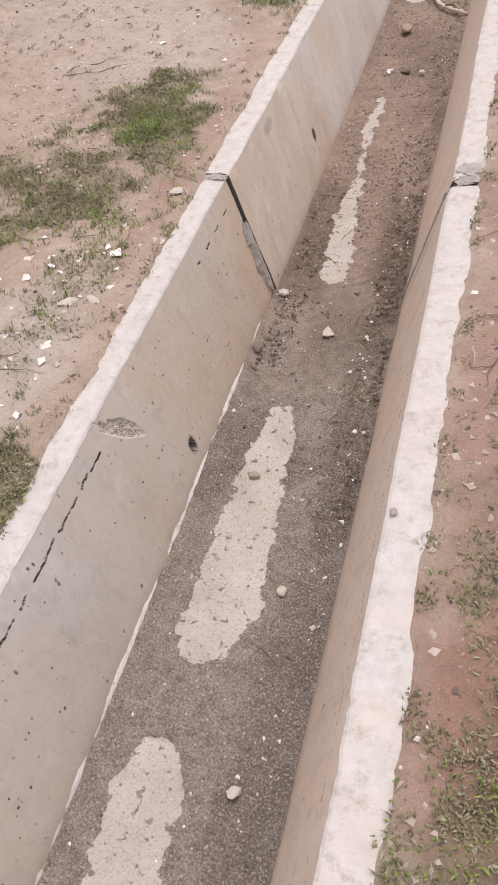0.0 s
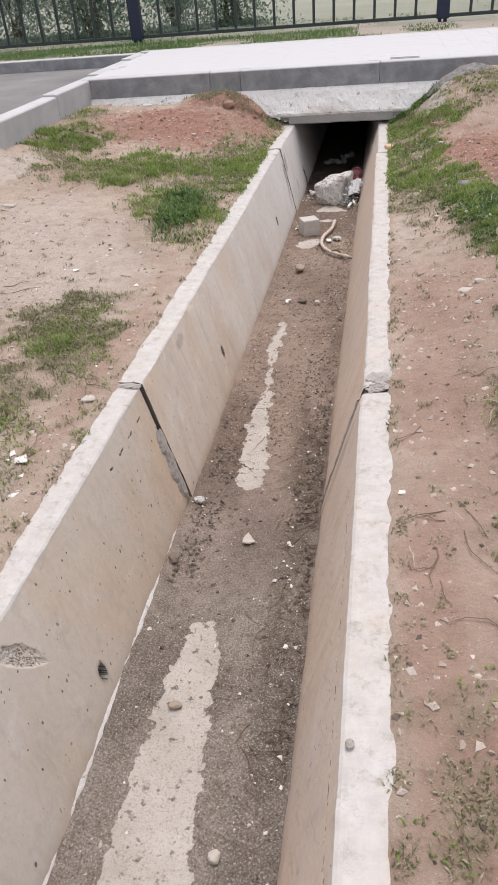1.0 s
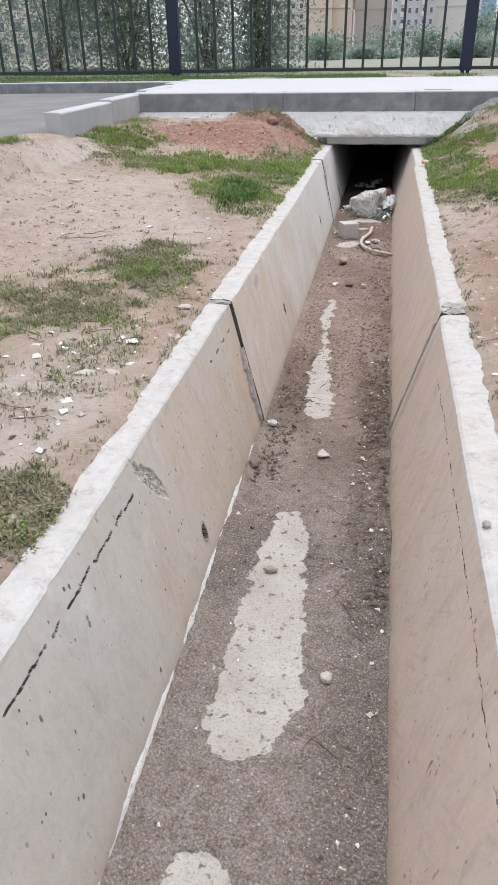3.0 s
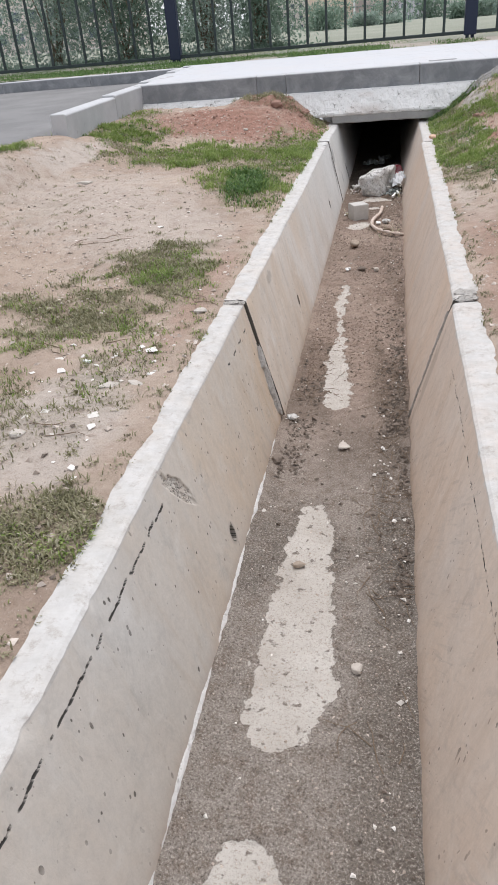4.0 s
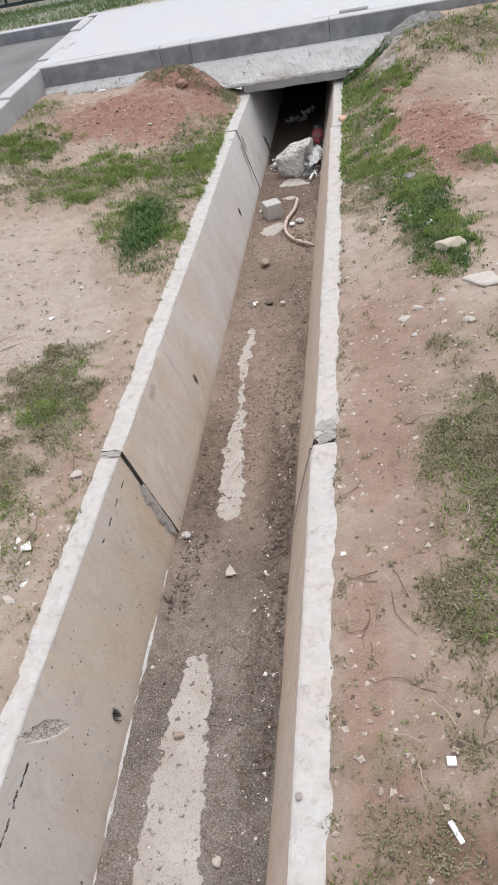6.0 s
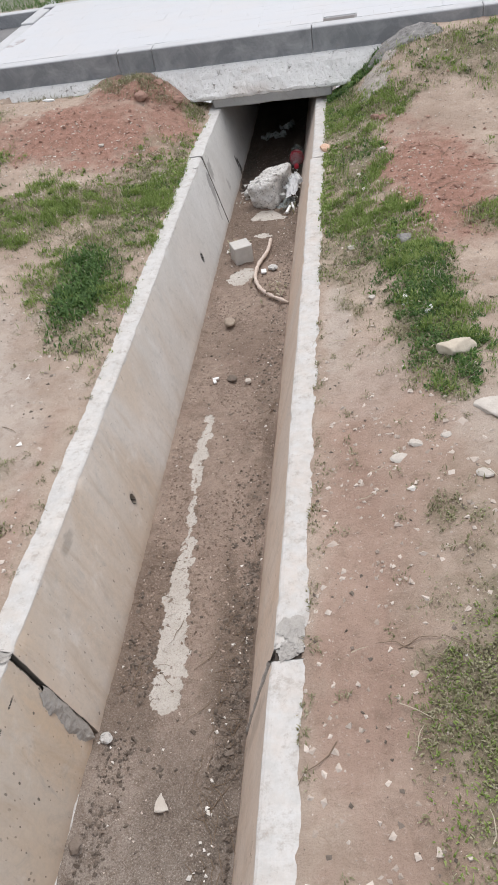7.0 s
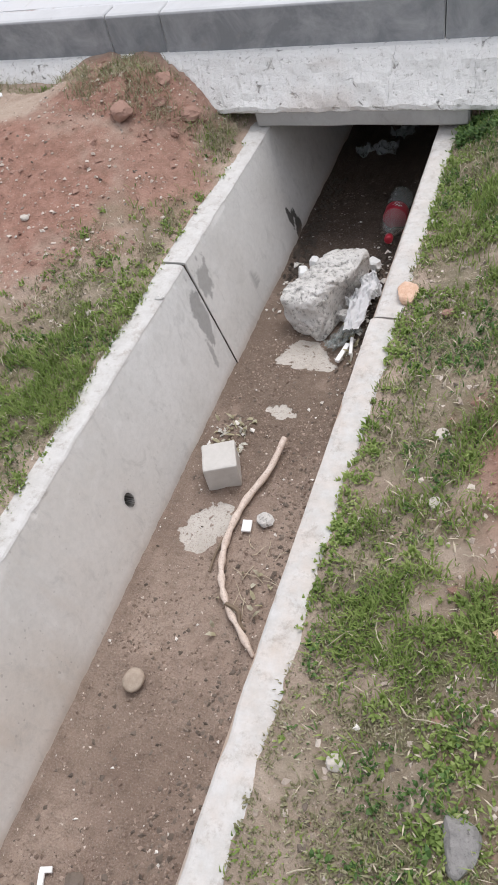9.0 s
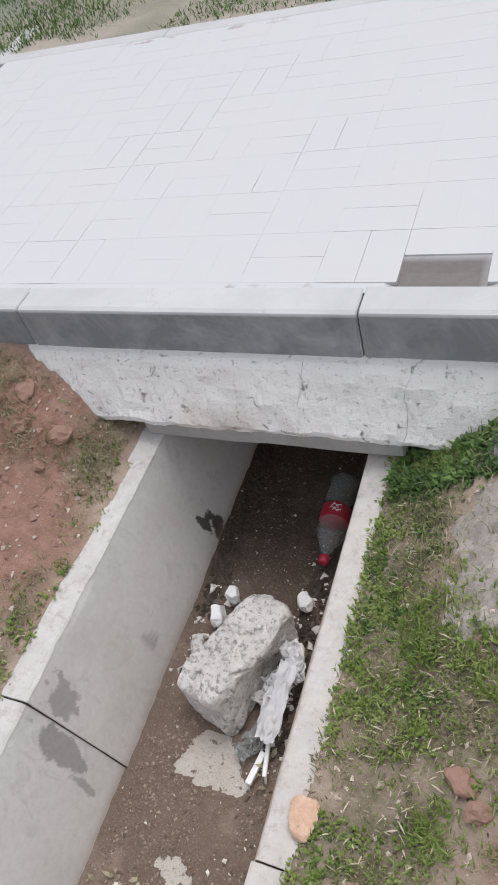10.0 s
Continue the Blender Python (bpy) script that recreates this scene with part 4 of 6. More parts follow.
def ground_z(x, y):
    west = 0.404 + 0.12 * ease((-x - 1.3) / 0.6) * ease((y - 1.5) / 1.0) + 0.075 * ease((-x - 0.45) / 0.9) * ease((y + 0.2) / 2.4) + 0.165 * ease((y - 2.85) / 1.15) * ease((-x - 0.40) / 0.42)
    east = 0.391 + 0.09 * ease((x - 0.30) / 0.45) * ease((y + 1.5) / 2.0) + 0.23 * ease((y - 2.95) / 1.1) * ease((x - 0.27) / 0.62)
    west = np.minimum(west, 0.60)
    z = np.where(x < 0, west, east)
    fray = 0.026 * (fbm(y * 5, x * 5, 171) - 0.5) + 0.026 * (fbm(y * 14, x * 14, 174) - 0.5) + 0.016 * (fbm(y * 37, x * 37, 172) - 0.5)
    edge = np.where(x < 0, -x - 0.440 + 0.050 * ease((y - 3.35) / 0.6), x - 0.306) + fray * np.where(x < 0, 0.55, 0.75)
    calm = 0.10 + 0.90 * ease((edge - 0.01) / 0.12)
    z = z + 0.9 * np.minimum(edge, 0) + calm * (0.020 * (fbm(x * 5, y * 5, 160) - 0.5) + 0.014 * (fbm(x * 17, y * 17, 161) - 0.5))
    z = z + ease((edge + 0.02) / 0.1) * 0.010 * (fbm(x * 55, y * 55, 163, 3) - 0.5) + red_at(x, y) * ease(edge / 0.1) * 0.022 * (fbm(x * 26, y * 26, 165) - 0.45)
    z = z + 0.007 * ease((edge + 0.004) / 0.02) * (0.6 + 0.8 * fbm(x * 9, y * 9, 168))
    # up to the kerb on the far side, and down beside the road kerb
    z = np.where((x < -0.42) & (y > 4.0), np.maximum(z, 0.575 * ease((-x - 0.62) / 0.15)), z)
    z = z + 0.034 * ease((y - 3.72) / 0.25) * ease((x + 1.22) / 0.16) * ease((-x - 0.50) / 0.14) * (0.55 + 0.9 * fbm(x * 12, y * 12, 173))
    z = np.where((x < -1.16) & (x > -1.75) & (y > 3.95), np.minimum(z, 0.562 + 0.022 * fbm(x * 8, y * 8, 167)), z)
    z = z + (0.648 - z) * ease((-x - 1.66) / 0.26) * ease((y - 0.9) / 0.9) * (y <= 2.42)
    z = np.where((x < -1.93) & (y > 2.42), np.minimum(z, 0.62), z)
    return z


def wild(x, y):
    """Grass on the ground further off."""
    return 0.9 * ease((fbm(x * 0.8, y * 0.8, 192) - 0.46 + 0.15 * (fbm(x * 5, y * 5, 193) - 0.5)) / 0.1) * ease((np.abs(x) - 1.3) / 0.5)


def build_ground():
    verts, faces, cols = [], [], {"grass": [], "red": [], "pale": [], "field": []}
    count = 0
    patches = [(np.arange(-2.75, -0.399, 0.016), np.arange(-2.6, 4.17, 0.016), "near"), (np.arange(0.27, 2.7, 0.016), np.arange(-2.6, 4.17, 0.016), "near"),
               (-np.geomspace(300, 2.75, 110), np.linspace(-2.6, 5.97, 130), "side"),
               (np.geomspace(2.686, 300, 110), np.linspace(-2.6, 5.97, 130), "side"),
               (np.concatenate([-np.geomspace(300, 2, 90), np.linspace(-1.9, 1.9, 50), np.geomspace(2, 300, 90)]), -np.geomspace(300, 2.6, 90), "behind"),
               (np.concatenate([-np.geomspace(900, 6, 40), np.linspace(-5.8, 5.8, 120), np.geomspace(6, 900, 40)]), np.concatenate([np.linspace(6.04, 9, 40), np.geomspace(9.2, 1500, 50)]), "field")]
    for xs, ys, where in patches:
        Y, X = np.meshgrid(ys, xs, indexing="ij")
        if where == "near":
            Z = ground_z(X, Y)
            g, r = np.maximum(np.maximum(green_at(X, Y), 0.8 * olive_at(X, Y)), wild(X, Y)), red_at(X, Y)
            p, f = ellipses(X, Y, PALES, 170, 0.9, 0.7), np.zeros(X.shape)
        elif where == "field":
            Z = 0.80 + 0.03 * (fbm(X * 1.5, Y * 1.5, 180) - 0.5) - 3.3 * ease((Y - 12) / 240)
            g, r, p, f = [np.full(X.shape, v) for v in (0.0, 0.0, 0.0, 1.0)]
            p = 0.9 * ease((fbm(X * 1.1, Y * 2.5, 181) - 0.47) / 0.15) * ease((9.5 - Y) / 2)
            p = np.maximum(p, 0.85 * ease((7.7 - Y) / 0.4) * ease((fbm(X * 1.3, Y * 2, 183) - 0.36) / 0.12) * (0.25 + 0.75 * ease((X + 1.4) / 0.5)))
            f = f - p * 0.8
        else:
            edge = np.where(np.abs(X) < 2.75, 0.4, 0.0)
            Z = np.where(X < -2.6, 0.45 + 0.212 * ease((Y - 0.5) / 1.3) - 0.04 * (Y > 1.99), 0.44) + np.where((X > 2.5) & (Y > 3.0), 0.15 * ease((Y - 2.9)), 0)
            Z = Z - 0.02 * (where == "behind")
            g, r, p, f = wild(X, Y), 0.5 * ease((fbm(X * 0.9, Y * 0.9, 190) - 0.55) / 0.1), 0.5 * ease((fbm(X * 0.7, Y * 0.7, 191) - 0.5) / 0.15), np.zeros(X.shape)
        faces.append(grid_faces(len(ys), len(xs)) + count)
        verts.append(np.stack([X, Y, Z], -1).reshape(-1, 3))
        count += X.size
        for key, v in zip(("grass", "red", "pale", "field"), (g, r, p, f)):
            cols[key].append(v.ravel())
    me = mesh_of("ground", np.concatenate(verts), np.concatenate(faces), SOIL, True)
    for key, v in cols.items():
        set_attr(me, key, np.concatenate(v))
    return tagged(new("ground", me), "trampled beige and red clay soil with patchy grass", "ground", kind="structure")


build_ground()


# ---- the fence ----
def build_fence():
    first = holder("fence_panel", (0, 0, 0), "dark painted steel railing panel with upright bars", "fence panel", "railing along the footway")
    part("post", box(-0.065, 0.065, -0.05, 0.05, 0.045, 1.85, 0.006), STEEL, first, "thick dark blue steel post")
    for x in (-0.028, 0.028):
        part("leg", box(x - 0.018, x + 0.018, -0.02, 0.02, -0.12, 0.05, 0.003), STEEL, first)
    for z in (0.055, 1.55):
        part("rail", box(0.065, 3.295, -0.016, 0.016, z, z + 0.034, 0.003), STEEL_BAR, first)
    bar = box(-0.014, 0.014, -0.0115, 0.0115, 0.06, 1.72, 0.002)
    me = bpy.data.meshes.new("bar")
    bar.to_mesh(me)
    bar.free()
    me.materials.append(STEEL_BAR)
    for k in range(14):
        ob = part("bar", me, STEEL_BAR, first)
        ob.matrix_basis = pose(0.065 + (k + 1) * 3.23 / 15, 0, 0)
    for k in range(-4, 4):
        m = pose(-2.50 + 3.36 * k, 7.40, 0.785)
        if k == 0:
            first.matrix_basis = m
        else:
            copy_thing(first, m)


build_fence()


# ---- things in the channel ----
def on_bed(x, y):
    return float(bed_height(np.array([x]), np.array([y]))[0])


rock = bmesh.new()
bmesh.ops.create_icosphere(rock, subdivisions=6, radius=1.0)
for v in rock.verts:
    d = v.co.normalized()
    r = (abs(d.x) ** 7 + abs(d.y) ** 7 + abs(d.z) ** 7) ** (-1 / 7)
    p = Vector((d.x * r * 0.080, d.y * r * 0.172, d.z * r * 0.078))
    p += noise.noise_vector(p * 8) * 0.026 + noise.noise_vector(p * 21 + Vector((4, 0, 0))) * 0.009 + noise.noise_vector(p * 60) * 0.0035
    hole = max(0.0, noise.noise(p * 42) - 0.22) * max(0.25, d.z)
    p -= d * min(0.011, hole * 0.045)
    p.z -= 0.035 * max(0.0, p.y * 4) * (p.z > 0)
    v.co = p
thing("concrete_lump", rock, LUMP, "large broken lump of pale weathered concrete", "rubble", at=pose(-0.045, 3.578, 0.078, 5, -6, -21))
block = box(-0.05, 0.05, -0.05, 0.05, 0, 0.098, 0.006, 2, 0.0015, 2, 4)
thing("concrete_block", block, BLOCK, "small grey cast concrete cube by the wall", "block", at=pose(-0.152, 2.79, on_bed(-0.15, 2.79) - 0.004, 0, 0, 24))
stick = curve_points([(-0.005, 2.935, 0.035), (-0.018, 2.82, 0.022), (-0.055, 2.69, 0.018), (-0.06, 2.56, 0.018), (-0.032, 2.455, 0.02), (0.02, 2.375, 0.022), (0.125, 2.27, 0.03)], 6)
rads = [0.0105 - 0.004 * abs(i / (len(stick) - 1) - 0.3) + 0.0018 * math.sin(i * 1.9) + 0.0012 * math.sin(i * 4.3) for i in range(len(stick))]
branch = thing("fallen_branch", tube(stick, rads, 9), WOOD, "bleached bent branch stripped of bark lying on silt", "branch", smooth=True)
part("broken_bark", tube(curve_points([(0.01, 2.385, 0.03), (0.05, 2.37, 0.035), (0.06, 2.345, 0.02), (0.075, 2.335, 0.012)], 4), [0.006] * 6 + [0.005] * 7, 6), BARK, branch, "torn brown bark strip")
part("broken_bark", tube(curve_points([(-0.07, 2.60, 0.012), (-0.078, 2.53, 0.01), (-0.075, 2.47, 0.01)], 4), 0.004, 6), BARK, branch, "torn brown bark strip")


def bottle():
    ob = holder("plastic_bottle", (0.09, 4.07, 0.05), "empty clear plastic bottle with a red label and cap", "bottle")
    prof = [(0.0, 0.013), (0.02, 0.0135), (0.03, 0.016), (0.06, 0.032), (0.09, 0.043), (0.11, 0.0455), (0.14, 0.0445), (0.19, 0.0445), (0.20, 0.046), (0.25, 0.045), (0.285, 0.045), (0.30, 0.040), (0.305, 0.028)]

    def turned(p, sides=28, wrinkle=0.0):
        bm = bmesh.new()
        rings = []
        for s, r in p:
            rings.append([bm.verts.new((r * math.cos(a) * (1 + wrinkle * noise.noise(Vector((math.cos(a), math.sin(a), s * 25)))), s,
                                        r * math.sin(a) * (1 + wrinkle * noise.noise(Vector((math.cos(a), math.sin(a), s * 25 + 9)))))) for a in [2 * math.pi * k / sides for k in range(sides)]])
        for a, b in zip(rings, rings[1:]):
            for k in range(sides):
                bm.faces.new((a[k], b[k], b[(k + 1) % sides], a[(k + 1) % sides]))
        bm.faces.new(rings[0])
        bm.faces.new(rings[-1][::-1])
        return bm
    place = pose(0.094, 3.925, 0.047, -1.5, 0, 2.0)
    for name, p, m, label, w in (("body", prof, PET, "clear plastic", 0.05), ("label", [(0.133, 0.0455), (0.135, 0.0462), (0.182, 0.0462), (0.184, 0.0455)], RED, "red printed label", 0.02),
                                 ("cap", [(-0.012, 0.0135), (-0.01, 0.0155), (0.012, 0.0155), (0.013, 0.0145)], RED, "red screw cap", 0.0)):
        bm = turned(p, wrinkle=w)
        bm.transform(place)
        o = part(name, bm, m, ob, label, True)
        if name == "label":
            bars = bmesh.new()
            for k, (s, a0, a1, h) in enumerate(((0.150, 60, 92, 0.010), (0.157, 70, 105, 0.006), (0.168, 62, 98, 0.008))):
                ring = []
                for j in range(9):
                    a = radians(a0 + (a1 - a0) * j / 8)
                    sh = s + 0.004 * math.sin(j * 1.4)
                    ring.append((bars.verts.new((0.0474 * math.cos(a), sh, 0.0474 * math.sin(a))), bars.verts.new((0.0474 * math.cos(a), sh + h * (0.6 + 0.4 * math.cos(j * 2)), 0.0474 * math.sin(a)))))
                for (p0, p1), (q0, q1) in zip(ring, ring[1:]):
                    bars.faces.new((p0, q0, q1, p1))
            bars.transform(place)
            part("print", bars, WHITE_PRINT, o, "white script-like band")


bottle()

RUBBLE = "pieces of rubble in the channel"
for i, (x, y, z, sx, sy, sz, rz, mat_, name, label, cat) in enumerate((
                (0.095, 3.62, 0.055, 0.028, 0.045, 0.03, 10, PLASTER, "plaster_chunk", "white broken plaster chunk beside the lump", "rubble"),
        (0.072, 3.79, 0.03, 0.024, 0.032, 0.028, 30, PLASTER, "plaster_chunk", "small white plaster chunk near the bottle", "rubble"),
        (-0.17, 3.70, 0.04, 0.03, 0.04, 0.035, 20, PLASTER, "plaster_chunk", "white plaster chunk behind the lump", "rubble"),
        (-0.145, 3.77, 0.035, 0.025, 0.03, 0.03, 50, PLASTER, "plaster_chunk", "white plaster chunk behind the lump", "rubble"),
        (-0.20, 3.60, 0.03, 0.025, 0.035, 0.025, 0, LUMP, "stone", "grey broken stone against the wall", "stone"),
        (0.03, 3.50, 0.035, 0.028, 0.028, 0.026, 60, LUMP, "stone", "grey broken stone under white plaster", "stone"),
        (0.07, 3.33, 0.02, 0.012, 0.06, 0.010, -12, PLASTER, "plaster_strip", "thin white plaster strip lying on silt", "rubble"),
        (0.095, 3.35, 0.03, 0.008, 0.055, 0.008, 8, PLASTER, "plaster_strip", "thin white plaster strip lying on silt", "rubble"),
        (-0.022, 2.63, 0.012, 0.020, 0.026, 0.007, 10, PLASTER, "tile_piece", "small square white tile piece beside the branch", "tile piece"),
        (0.025, 2.66, 0.014, 0.026, 0.030, 0.014, 40, LUMP, "stone", "flat grey stone beside the branch", "stone"),
        (-0.146, 2.14, 0.02, 0.028, 0.031, 0.026, 0, BROWN_STONE, "pebble", "round brown pebble on the silt", "stone"),
        (-0.075, 0.0, 0.006, 0.030, 0.034, 0.0045, 10, COBBLE, "stone_chip", "pale triangular stone chip on the silt", "stone"),
        (-0.087, 1.715, 0.012, 0.022, 0.026, 0.014, 40, CLODS, "clay_clod", "dark brown clay clod", "clod"),
        (-0.015, 1.685, 0.012, 0.017, 0.016, 0.014, 0, COBBLE, "stone_chip", "pale stone chip on the silt", "stone"),
        (-0.262, -0.10, 0.012, 0.020, 0.026, 0.014, 0, CLODS, "clay_clod", "dark clay clod by the wall foot", "clod"),
        (-0.25, 0.16, 0.012, 0.018, 0.020, 0.012, 0, LUMP, "stone", "grey stone at the joint foot", "stone"),
        (-0.145, -0.555, 0.006, 0.017, 0.011, 0.009, 20, BROWN_STONE, "clay_clod", "brown clay clod on bare concrete", "clod"),
        (0.005, -0.86, 0.008, 0.014, 0.014, 0.010, 20, COBBLE, "stone_chip", "pale rounded stone on the silt", "stone"),
        (0.02, -1.28, 0.008, 0.016, 0.014, 0.011, 20, COBBLE, "stone_chip", "pale rounded stone on the silt", "stone"))):
    flat = (((0, 0, 1), 0.55), ((0.86, 0.5, 0), 0.38), ((-0.86, 0.5, 0), 0.38), ((0, -1, 0), 0.4)) if i == 11 else (((0, 0, 1), 0.6),)
    fine = 0.01 if name == "pebble" else 0.05
    if name in ("plaster_strip", "tile_piece"):
        thing(name, box(-sx * 0.7, sx * 0.7, -sy * 0.7, sy * 0.7, -sz * 0.6, sz * 0.6, 0.0015, 1, 0.003, 2, i), mat_, label, cat, RUBBLE, False, pose(x, y, z + on_bed(x, y) * 0.5, 2, 4, rz))
        continue
    thing(name, lump((sx, sy, sz), 30 + i, 3 if sx > 0.02 else 2, 0.15 if name == "pebble" else 0.5, fine, flat if name != "pebble" else None), mat_, label, cat, RUBBLE, name == "pebble",
          pose(x, y, z + on_bed(x, y) * 0.5, 0, 0, rz))

# a bent white offcut
off = box(-0.006, 0.022, -0.006, 0.006, 0, 0.008, 0.001)
geo = box(-0.007, 0.006, -0.028, -0.004, 0, 0.007, 0.001)
me = bpy.data.meshes.new("leg")
geo.to_mesh(me)
geo.free()
off.from_mesh(me)
bpy.data.meshes.remove(me)
thing("plaster_strip", off, PLASTER, "bent white offcut lying on silt", "rubble", RUBBLE, at=pose(-0.165, 1.715, 0.008, 0, 0, 20))

# ---- stones on the banks ----
BANK = "stones on the banks"


def on_ground(x, y):
    return float(ground_z(np.array([x]), np.array([y]))[0])


for i, (x, y, sx, sy, sz, rz, mat_, name, label) in enumerate((
        (0.735, 1.155, 0.062, 0.046, 0.040, 15, TAN_STONE, "boulder", "large tan rounded stone in the grass"),
        (0.82, 0.88, 0.075, 0.05, 0.016, 0, COBBLE, "boulder", "flat pale stone half sunk in soil"),
        (0.312, 3.195, 0.032, 0.044, 0.028, 10, BRICK, "brick_piece", "broken orange brick on the wall edge"),
        (0.635, 1.93, 0.032, 0.045, 0.026, 10, ROCK, "stone", "rough dark grey stone beside red soil"),
        (0.545, 0.735, 0.028, 0.020, 0.010, 10, COBBLE, "stone", "flat whitish stone in soil"),
        (0.59, 0.775, 0.022, 0.015, 0.009, -20, COBBLE, "stone", "flat whitish stone in soil"),
        (0.67, 0.79, 0.018, 0.012, 0.008, 10, COBBLE, "stone", "flat whitish stone in soil"),
        (0.745, 0.63, 0.026, 0.018, 0.010, 0, COBBLE, "stone", "flat whitish stone in soil"),
        (0.435, 2.00, 0.018, 0.016, 0.013, 0, COBBLE, "stone", "pale stone in short grass"),
        (0.60, 2.92, 0.016, 0.014, 0.012, 0, COBBLE, "stone", "pale stone in grass"),
        (0.66, 2.26, 0.024, 0.018, 0.014, 40, BRICK, "stone", "pinkish stone on red soil"),
        (0.61, 1.51, 0.012, 0.015, 0.011, 0, PLASTER, "stone", "small white stone in grass"),
        (0.61, 1.47, 0.017, 0.008, 0.007, 0, PLASTER, "stone", "small white stone in grass"),
        (0.68, 1.40, 0.012, 0.034, 0.008, -35, PLASTER, "plaster_strip", "white offcut lying in grass"),
        (0.50, 1.58, 0.014, 0.018, 0.010, 20, COBBLE, "stone", "pale stone on sandy soil"),
        (0.535, -0.795, 0.014, 0.014, 0.006, 0, PLASTER, "tile_piece", "small white tile piece on soil"),
        (0.53, -0.92, 0.008, 0.03, 0.005, 28, PLASTER, "plaster_strip", "white offcut lying on soil"),
        (0.485, 2.70, 0.016, 0.018, 0.010, 0, COBBLE, "stone", "greenish pale stone in grass"),
        (0.50, 2.52, 0.018, 0.016, 0.010, 0, COBBLE, "stone", "greenish pale stone in grass"),
        (-0.49, 0.06, 0.022, 0.018, 0.012, 20, COBBLE, "stone", "pinkish stone beside the wall"),
        (-0.70, -0.30, 0.020, 0.007, 0.006, -25, PLASTER, "plaster_strip", "white offcut lying in grass"),
        (-1.42, 3.93, 0.05, 0.018, 0.012, -8, PLASTER, "stone", "flat white stone on red soil"),
        (-0.94, 3.30, 0.020, 0.014, 0.010, 0, COBBLE, "stone", "pale stone on red soil"),
        (-0.56, 2.98, 0.014, 0.012, 0.010, 0, COBBLE, "stone", "pale stone on red soil"),
        (-1.5, 1.75, 0.05, 0.02, 0.012, 10, COBBLE, "stone", "flat pale stone on soil"),
        (-0.60, -0.42, 0.03, 0.016, 0.008, 30, COBBLE, "stone", "flat whitish stone on soil"),
        (-0.54, -0.40, 0.026, 0.012, 0.008, -30, COBBLE, "stone", "flat whitish stone on soil"),
        (-0.72, -0.66, 0.022, 0.016, 0.010, 0, COBBLE, "stone", "pale stone on soil"),
        (-0.385, 3.09, 0.018, 0.012, 0.008, 20, LUMP, "stone", "small grey stone on the wall top"),
        (0.244, -0.86, 0.008, 0.009, 0.006, 20, SPILL, "stone", "small dark grey stone on the wall top"),
        (0.275, 0.232, 0.04, 0.045, 0.008, 10, MORTAR, "mortar_lump", "rough grey mortar over the wall joint"),
        (0.27, 0.195, 0.035, 0.022, 0.008, 50, MORTAR, "mortar_lump", "rough grey mortar over the wall joint"),
        (-0.412, 0.163, 0.036, 0.022, 0.006, 0, MORTAR, "mortar_lump", "rough grey mortar over the wall joint"))):
    if name in ("plaster_strip", "tile_piece"):
        thing(name, box(-sx * 0.65, sx * 0.65, -sy * 0.65, sy * 0.65, -sz * 0.5, sz * 0.5, 0.001, 1, 0.003, 2, i), mat_, label, "litter", BANK, False, pose(x, y, on_ground(x, y) + sz * 0.8, 3, -4, rz))
        continue
    if name == "mortar_lump":
        thing(name, lump((sx, sy, sz * 1.2), 80 + i, 4, 1.6, 0.22), mat_, label, "rubble", BANK, False, pose(x, y, (0.400 if x < 0 else 0.388), 0, 0, rz))
        continue
    thing(name, lump((sx, sy, sz), 80 + i, 4 if sx > 0.03 else 2, 0.35, 0.03 if sx > 0.03 else 0.06, (((0, 0, 1), 0.6),)), mat_, label, "stone" if name != "brick_piece" else "brick", BANK, sx > 0.06,
          pose(x, y, (on_ground(x, y) if not -0.43 < x < 0.32 else (0.403 if x < 0 else 0.390)) + sz * 0.25, 0, 0, rz))

def draped(cx, cy, rx, ry, turn, height, seed, label, material=SPILL):
    """A hardened spill that follows the ground, thin at its ragged rim."""
    us = np.linspace(-1.25, 1.25, 61)
    V, U = np.meshgrid(us, us, indexing="ij")
    c, s = math.cos(radians(turn)), math.sin(radians(turn))
    X, Y = cx + U * rx * c - V * ry * s, np.minimum(cy + U * rx * s + V * ry * c, 4.12)
    d = np.hypot(U, V) + 0.7 * (fbm(X * 9, Y * 9, seed) - 0.5)
    Z = ground_z(X, Y) - 0.02 + (height + 0.02) * ease((1.05 - d) / 0.35) + 0.04 * (fbm(X * 12, Y * 12, seed + 5) - 0.5) + 0.014 * (fbm(X * 60, Y * 60, seed + 7) - 0.5)
    return thing("mortar_spill", mesh_of("mortar_spill", np.stack([X, Y, Z], -1).reshape(-1, 3), grid_faces(61, 61), material), material, label, "rubble", BANK)


draped(0.60, 3.76, 0.13, 0.24, -10, 0.005, 140, "grey spill of hardened mortar on the bank")
draped(0.80, 4.00, 0.26, 0.13, 4, 0.014, 146, "dark grey heap of hardened mortar below the kerb", ROCK)
for i, (x, y, s) in enumerate(((-0.60, 3.93, 0.045), (-0.69, 3.90, 0.03), (-0.72, 4.0, 0.04), (-0.79, 3.80, 0.05), (-0.62, 3.82, 0.022), (0.585, 3.30, 0.035), (0.62, 3.26, 0.028), (0.43, 3.10, 0.018))):
    thing("clay_clod", lump((s, s * 0.8, s * 0.6), 150 + i, 3, 0.6, 0.08), RED_CLOD, "lump of dry red clay on the bank", "clod", BANK, False, pose(x, y, on_ground(x, y) + s * 0.2, 0, 0, 37 * i))


